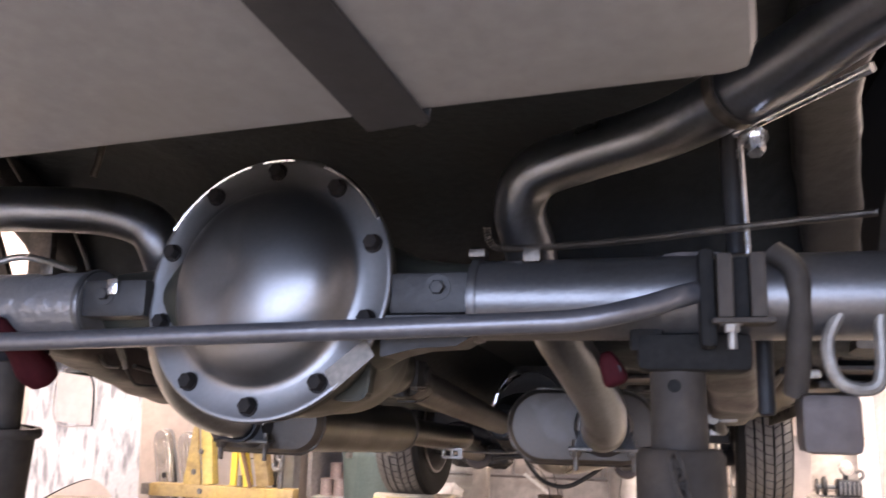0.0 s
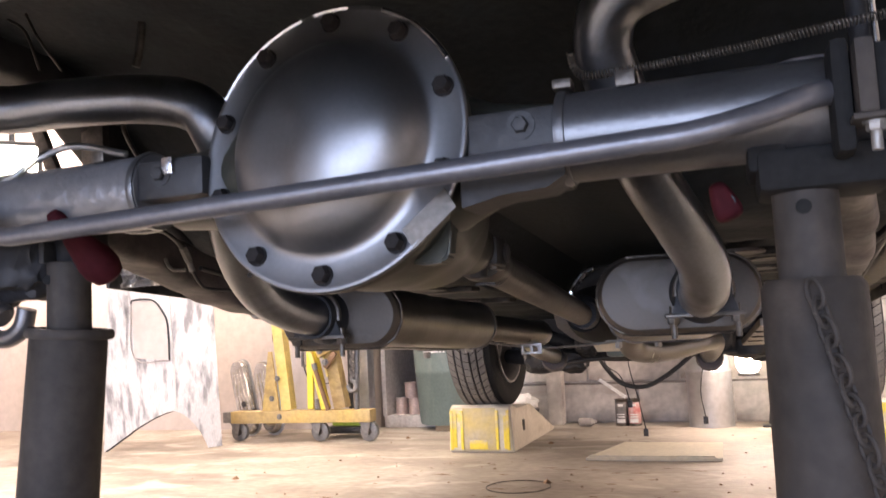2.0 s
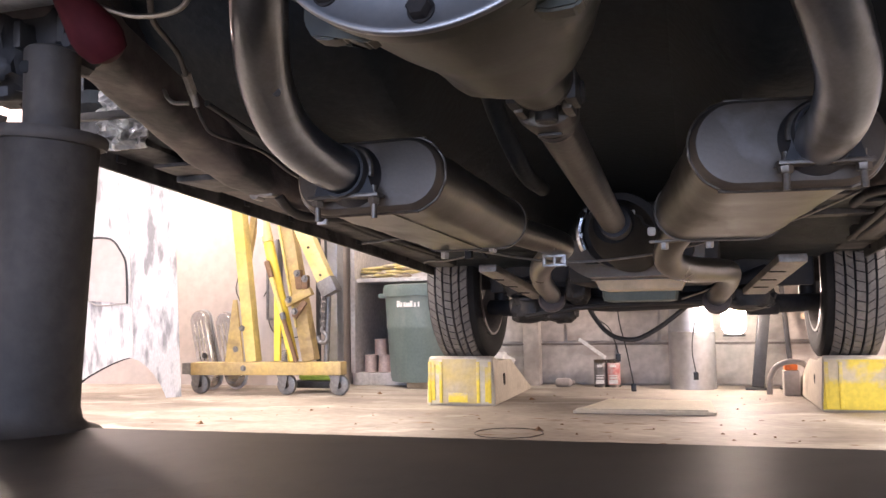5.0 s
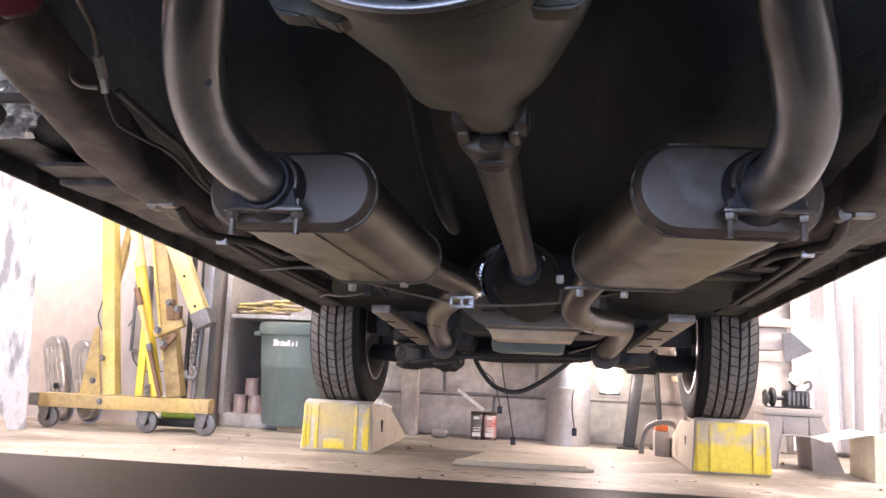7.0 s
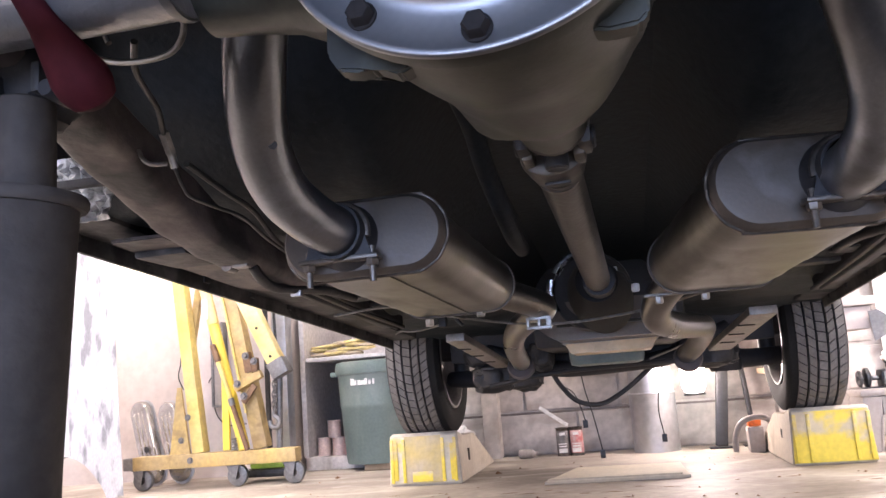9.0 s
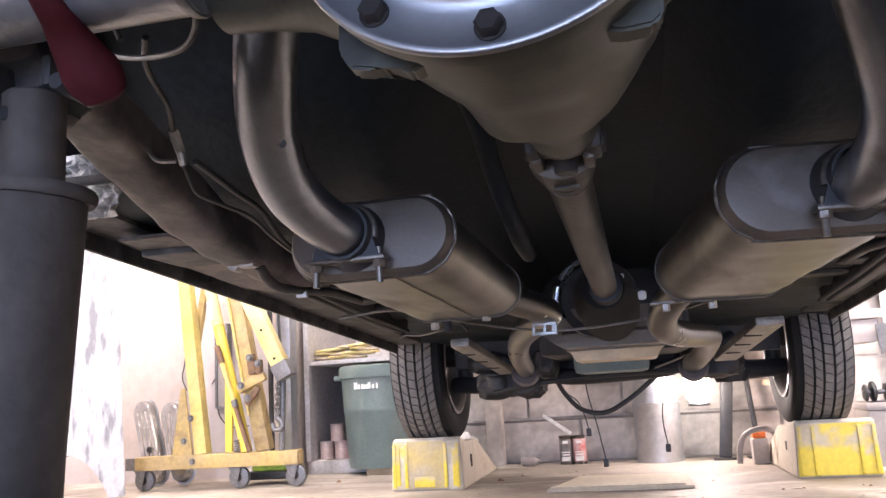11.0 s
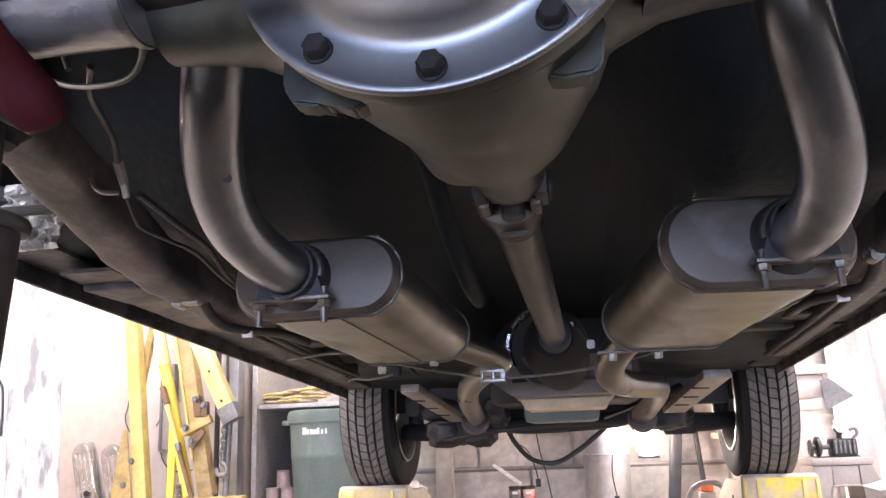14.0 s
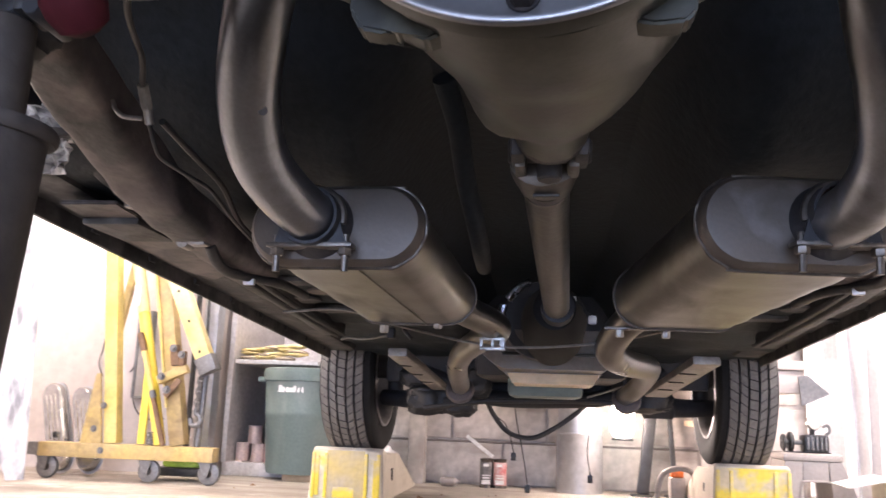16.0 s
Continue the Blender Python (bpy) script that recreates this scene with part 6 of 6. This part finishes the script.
part("arch_lip", tube([(0.912, 2.6235, 0.004), (0.930, 2.6235, 0.110), (0.943, 2.6235, 0.124), (1.024, 2.6235, 0.124), (1.036, 2.6235, 0.110), (1.041, 2.6235, 0.004)], 0.004, 8), "plastic", sl)
dr = thing("power_tool", (1.0, 2.72, 0.222), "black power tool lying on the stool", "power tool")
part("tool_body", box(0.965, 1.055, 2.68, 2.76, 0.223, 0.290, 0.014), "tool", dr)
for k in range(5):
    part("cooling_fin", box(0.972 + 0.016 * k, 0.979 + 0.016 * k, 2.672, 2.681, 0.235, 0.282, 0.001), "hoist_grey", dr)
part("flywheel", lathe([(0, 0), (0.030, 0), (0.036, 0.004), (0.036, 0.014), (0.030, 0.018), (0.012, 0.020), (0, 0.020)], (0.915, 2.72, 0.262), (1, 0, 0), 28), "tool", dr)
part("flywheel", lathe([(0, 0), (0.026, 0), (0.031, 0.004), (0.031, 0.010), (0, 0.012)], (0.892, 2.72, 0.258), (1, 0, 0), 28), "tool", dr)
part("shaft", rod((0.888, 2.72, 0.259), (0.966, 2.72, 0.259), 0.009, segs=16), "hoist_grey", dr)
part("foot", box(0.905, 1.060, 2.69, 2.75, 0.2225, 0.2265, 0.001), "tool", dr)
part("tool_pipe", tube([(1.045, 2.70, 0.288), (1.062, 2.70, 0.305), (1.055, 2.70, 0.325), (1.035, 2.70, 0.318)], 0.006, 10), "hoist_grey", dr)
part("tool_dial", lathe([(0, 0), (0.028, 0), (0.028, 0.012), (0, 0.014)], (1.0, 2.70, 0.33), (0.3, -0.8, 0.3), 22), "chrome", dr)
part("tool_neck", rod((1.0, 2.71, 0.28), (1.0, 2.705, 0.325), 0.010, segs=12), "tool", dr)

cb = thing("cardboard_box", (1.3, 2.5, 0), "open pale cardboard box with bundled hose inside", "cardboard box")
part("box_wall", box(1.16, 1.46, 2.36, 2.372, 0.0, 0.155, 0.002), "card", cb)
part("box_wall", box(1.16, 1.172, 2.374, 2.60, 0.0, 0.155, 0.002), "card", cb)
part("box_wall", box(1.448, 1.46, 2.374, 2.60, 0.0, 0.155, 0.002), "card", cb)
part("box_bottom", box(1.174, 1.446, 2.374, 2.60, 0.0, 0.01), "plastic", cb)
part("label_panel", box(1.23, 1.32, 2.355, 2.3585, 0.04, 0.125, 0.001), "plastic", cb)
part("flap", slab([(0.0, 0.0), (0.14, 0.0), (0.15, 0.20), (0.0, 0.22)], 0.004, Matrix.Translation((1.16, 2.37, 0.157)) @ pose(0, 0, 0, 0, 14, 180) @ Matrix.Translation((0, -0.22, 0))), "white", cb)
hs = thing("hose_bundle", (1.29, 2.48, 0.13), "tangled grey hose and fittings in the box", "hose")
part("hose_coil", tube([(1.22 + 0.05 * math.cos(k * 1.3) + 0.012 * k, 2.47 + 0.04 * math.sin(k * 1.9), 0.13 + 0.02 * math.sin(k * 2.1) + 0.006 * k) for k in range(13)], 0.011, 10), "galvanised", hs)
part("fitting", tube([(1.33, 2.43, 0.18), (1.345, 2.42, 0.165), (1.34, 2.36, 0.13), (1.335, 2.345, 0.105)], 0.008, 10), "tool", hs)

# hanging sheets on the bright side
AREA = Vector((0, 0.10, 0))
for x0, x1, y, ph in ((1.15, 1.62, 3.30, 0.0), (1.60, 2.3, 3.05, 1.3), (2.2, 3.2, 2.7, 2.1)):
    bm = bmesh.new()
    rows = []
    for j in range(13):
        z = 0.02 + 1.9 * j / 12
        rows.append([bm.verts.new((x0 + (x1 - x0) * i / 30 + 0.05 * (1 - j / 12) * math.sin(ph + i * 0.2), y + 0.035 * math.sin(i * 0.75 + ph) + 0.02 * math.sin(i * 1.7 + j * 0.15), z)) for i in range(31)])
    for r0, r1 in zip(rows, rows[1:]):
        for a, b, c, d in zip(r0, r0[1:], r1[1:], r1):
            bm.faces.new((a, b, c, d))
    top = bmesh.ops.extrude_face_region(bm, geom=bm.faces[:])
    bmesh.ops.translate(bm, verts=[v for v in top["geom"] if isinstance(v, bmesh.types.BMVert)], vec=(0, 0.006, 0))
    sh_ = thing("hanging_sheet", ((x0 + x1) / 2, y, 0.02), "white plastic dust sheet hanging in folds", "dust sheet", "dust sheets")
    part("sheet", bm, "cloth", sh_)

# small work lamps that throw the glare, and the added one that washes the wall
AREA = Vector((0, 0, 0))
for at, aim, watts in WORK_LAMPS:
    at = Vector(at) + (Vector(at) - Vector(aim)).normalized() * 0.012
    wl = thing("work_lamp", (at[0], at[1], 3.0), "halogen work lamp hung on a rod from the ceiling, place assumed, switched on", "work lamp", "work lamps")
    m = look(at, aim)
    part("lamp_housing", box(-0.14, 0.14, -0.10, 0.10, 0.03, 0.12, 0.015, m), "tool", wl)
    part("lamp_glass", box(-0.12, 0.12, -0.08, 0.08, 0.022, 0.0295, 0.002, m), "lamp_glow", wl)
    part("lamp_pole", rod((at[0] - 0.04 * (1 if at[0] < 0 else -1), at[1] + 0.06, at[2] + 0.08), (at[0] - 0.04 * (1 if at[0] < 0 else -1), at[1] + 0.06, 2.999), 0.012, segs=14), "tool", wl)

# chain that hangs down the stand
AREA = Vector((0, 0, 0))
ch = thing("hanging_chain", (0.42, -0.045, 0.3), "dark rusty chain hanging down beside the axle stand", "chain")
hang(ch, (0.381, -0.044, 0.511), (0.432, -0.055, 0.285), 17, 0.0064, 0.0018, "stand")

# wire ring, grit and leaves on the floor
wr_ = thing("wire_ring", (-0.36, 1.82, 0.0), "thin dark wire ring lying on the floor", "wire")
part("ring", tube([(-0.36 + 0.10 * math.cos(0.628 * k), 1.82 + 0.10 * math.sin(0.628 * k), 0.003) for k in range(11)], 0.0013, 6, 4), "wire", wr_)
rng = random.Random(11)
verts, faces = [], []
for k in range(170):
    x, y, r = rng.uniform(-1.6, 1.3), rng.uniform(0.5, 3.0), rng.uniform(0.002, 0.006) * (2.6 if k % 17 == 0 else 1)
    if 0.56 < abs(x) < 0.86 and 2.3 < y or (-0.25 < x < 0.23 and 2.15 < y < 2.57):
        continue
    b = len(verts)
    a = rng.uniform(0, 3)
    verts += [(x + r * math.cos(a + q) * rng.uniform(0.7, 1.5), y + r * math.sin(a + q), 0.0004) for q in (0, 1.6, 3.1, 4.7)] + [(x, y, r * rng.uniform(0.5, 1.1))]
    faces += [(b, b + 1, b + 4), (b + 1, b + 2, b + 4), (b + 2, b + 3, b + 4), (b + 3, b, b + 4)]
for k in range(130):
    x, y, n, w = rng.uniform(-0.95, 0.75), rng.uniform(0.50, 2.25), rng.uniform(0.006, 0.055), rng.uniform(0.0008, 0.0036)
    b, a = len(verts), rng.uniform(-0.35, 0.25)
    d, e = Vector((math.cos(a), math.sin(a), 0)), Vector((-math.sin(a), math.cos(a), 0))
    c = Vector((x, y, 0.0006))
    verts += [tuple(c - d * n), tuple(c - e * w), tuple(c + d * n * 0.8), tuple(c + e * w), tuple(c + Vector((0, 0, 0.0014)))]
    faces += [(b, b + 1, b + 4), (b + 1, b + 2, b + 4), (b + 2, b + 3, b + 4), (b + 3, b, b + 4)]
me = bpy.data.meshes.new("tmp")
me.from_pydata(verts, [], faces)
bm = bmesh.new()
bm.from_mesh(me)
bpy.data.meshes.remove(me)
tagged(part("floor_grit", bm, "brown", smooth=False), "dark grit and crumbs scattered on the floor", "grit", kind="stuff")
AREA = Vector((0, 0.14, 0))
hr = thing("air_hose", (0.46, 2.78, 0.0), "pale air hose looped on the floor behind the ramp", "hose")
part("hose_loop", tube([(0.44, 2.8, 0.012), (0.445, 2.8, 0.07), (0.47, 2.8, 0.12), (0.52, 2.8, 0.14), (0.57, 2.8, 0.13), (0.60, 2.82, 0.08)], 0.011, 12), "plastic", hr)
ob_ = thing("orange_fitting", (0.53, 2.9, 0.0), "small orange plastic tool box on the floor", "tool box")
part("case", box(0.50, 0.56, 2.86, 2.92, 0.0, 0.10, 0.006), "plastic", ob_)
part("lid", box(0.505, 0.555, 2.865, 2.915, 0.1005, 0.128, 0.008), "orange", ob_)
for pts in ([(-2.00, 3.112, 1.1), (-1.965, 3.112, 0.86), (-1.925, 3.112, 0.66), (-1.923, 3.112, 0.52), (-1.953, 3.112, 0.455)], [(-2.07, 3.112, 1.0), (-2.098, 3.112, 0.60), (-2.116, 3.112, 0.50), (-2.09, 3.112, 0.43)], [(-1.930, 3.112, 0.37), (-1.915, 3.112, 0.30), (-1.876, 3.112, 0.254), (-1.82, 3.112, 0.238), (-1.76, 3.112, 0.245)]):
    cd = thing("wall_cable", pts[0], "thin dark cable hanging on the wall", "cable", "wall cables")
    part("cable", tube(pts, 0.0028, 8), "wire", cd)
lb = thing("wall_panel", (-1.885, 3.08, 0.33), "narrow pale panel with a dark metal edge on the wall", "wall panel")
part("panel_face", box(-1.905, -1.862, 3.078, 3.1195, 0.345, 0.74, 0.002), "plastic", lb)
part("side_edge", box(-1.918, -1.9055, 3.072, 3.1195, 0.335, 0.745, 0.002), "hoist_grey", lb)
part("side_edge", box(-1.8615, -1.849, 3.072, 3.1195, 0.335, 0.745, 0.002), "hoist_grey", lb)
part("bottom_edge", box(-1.905, -1.862, 3.072, 3.1195, 0.332, 0.3445, 0.002), "hoist_grey", lb)
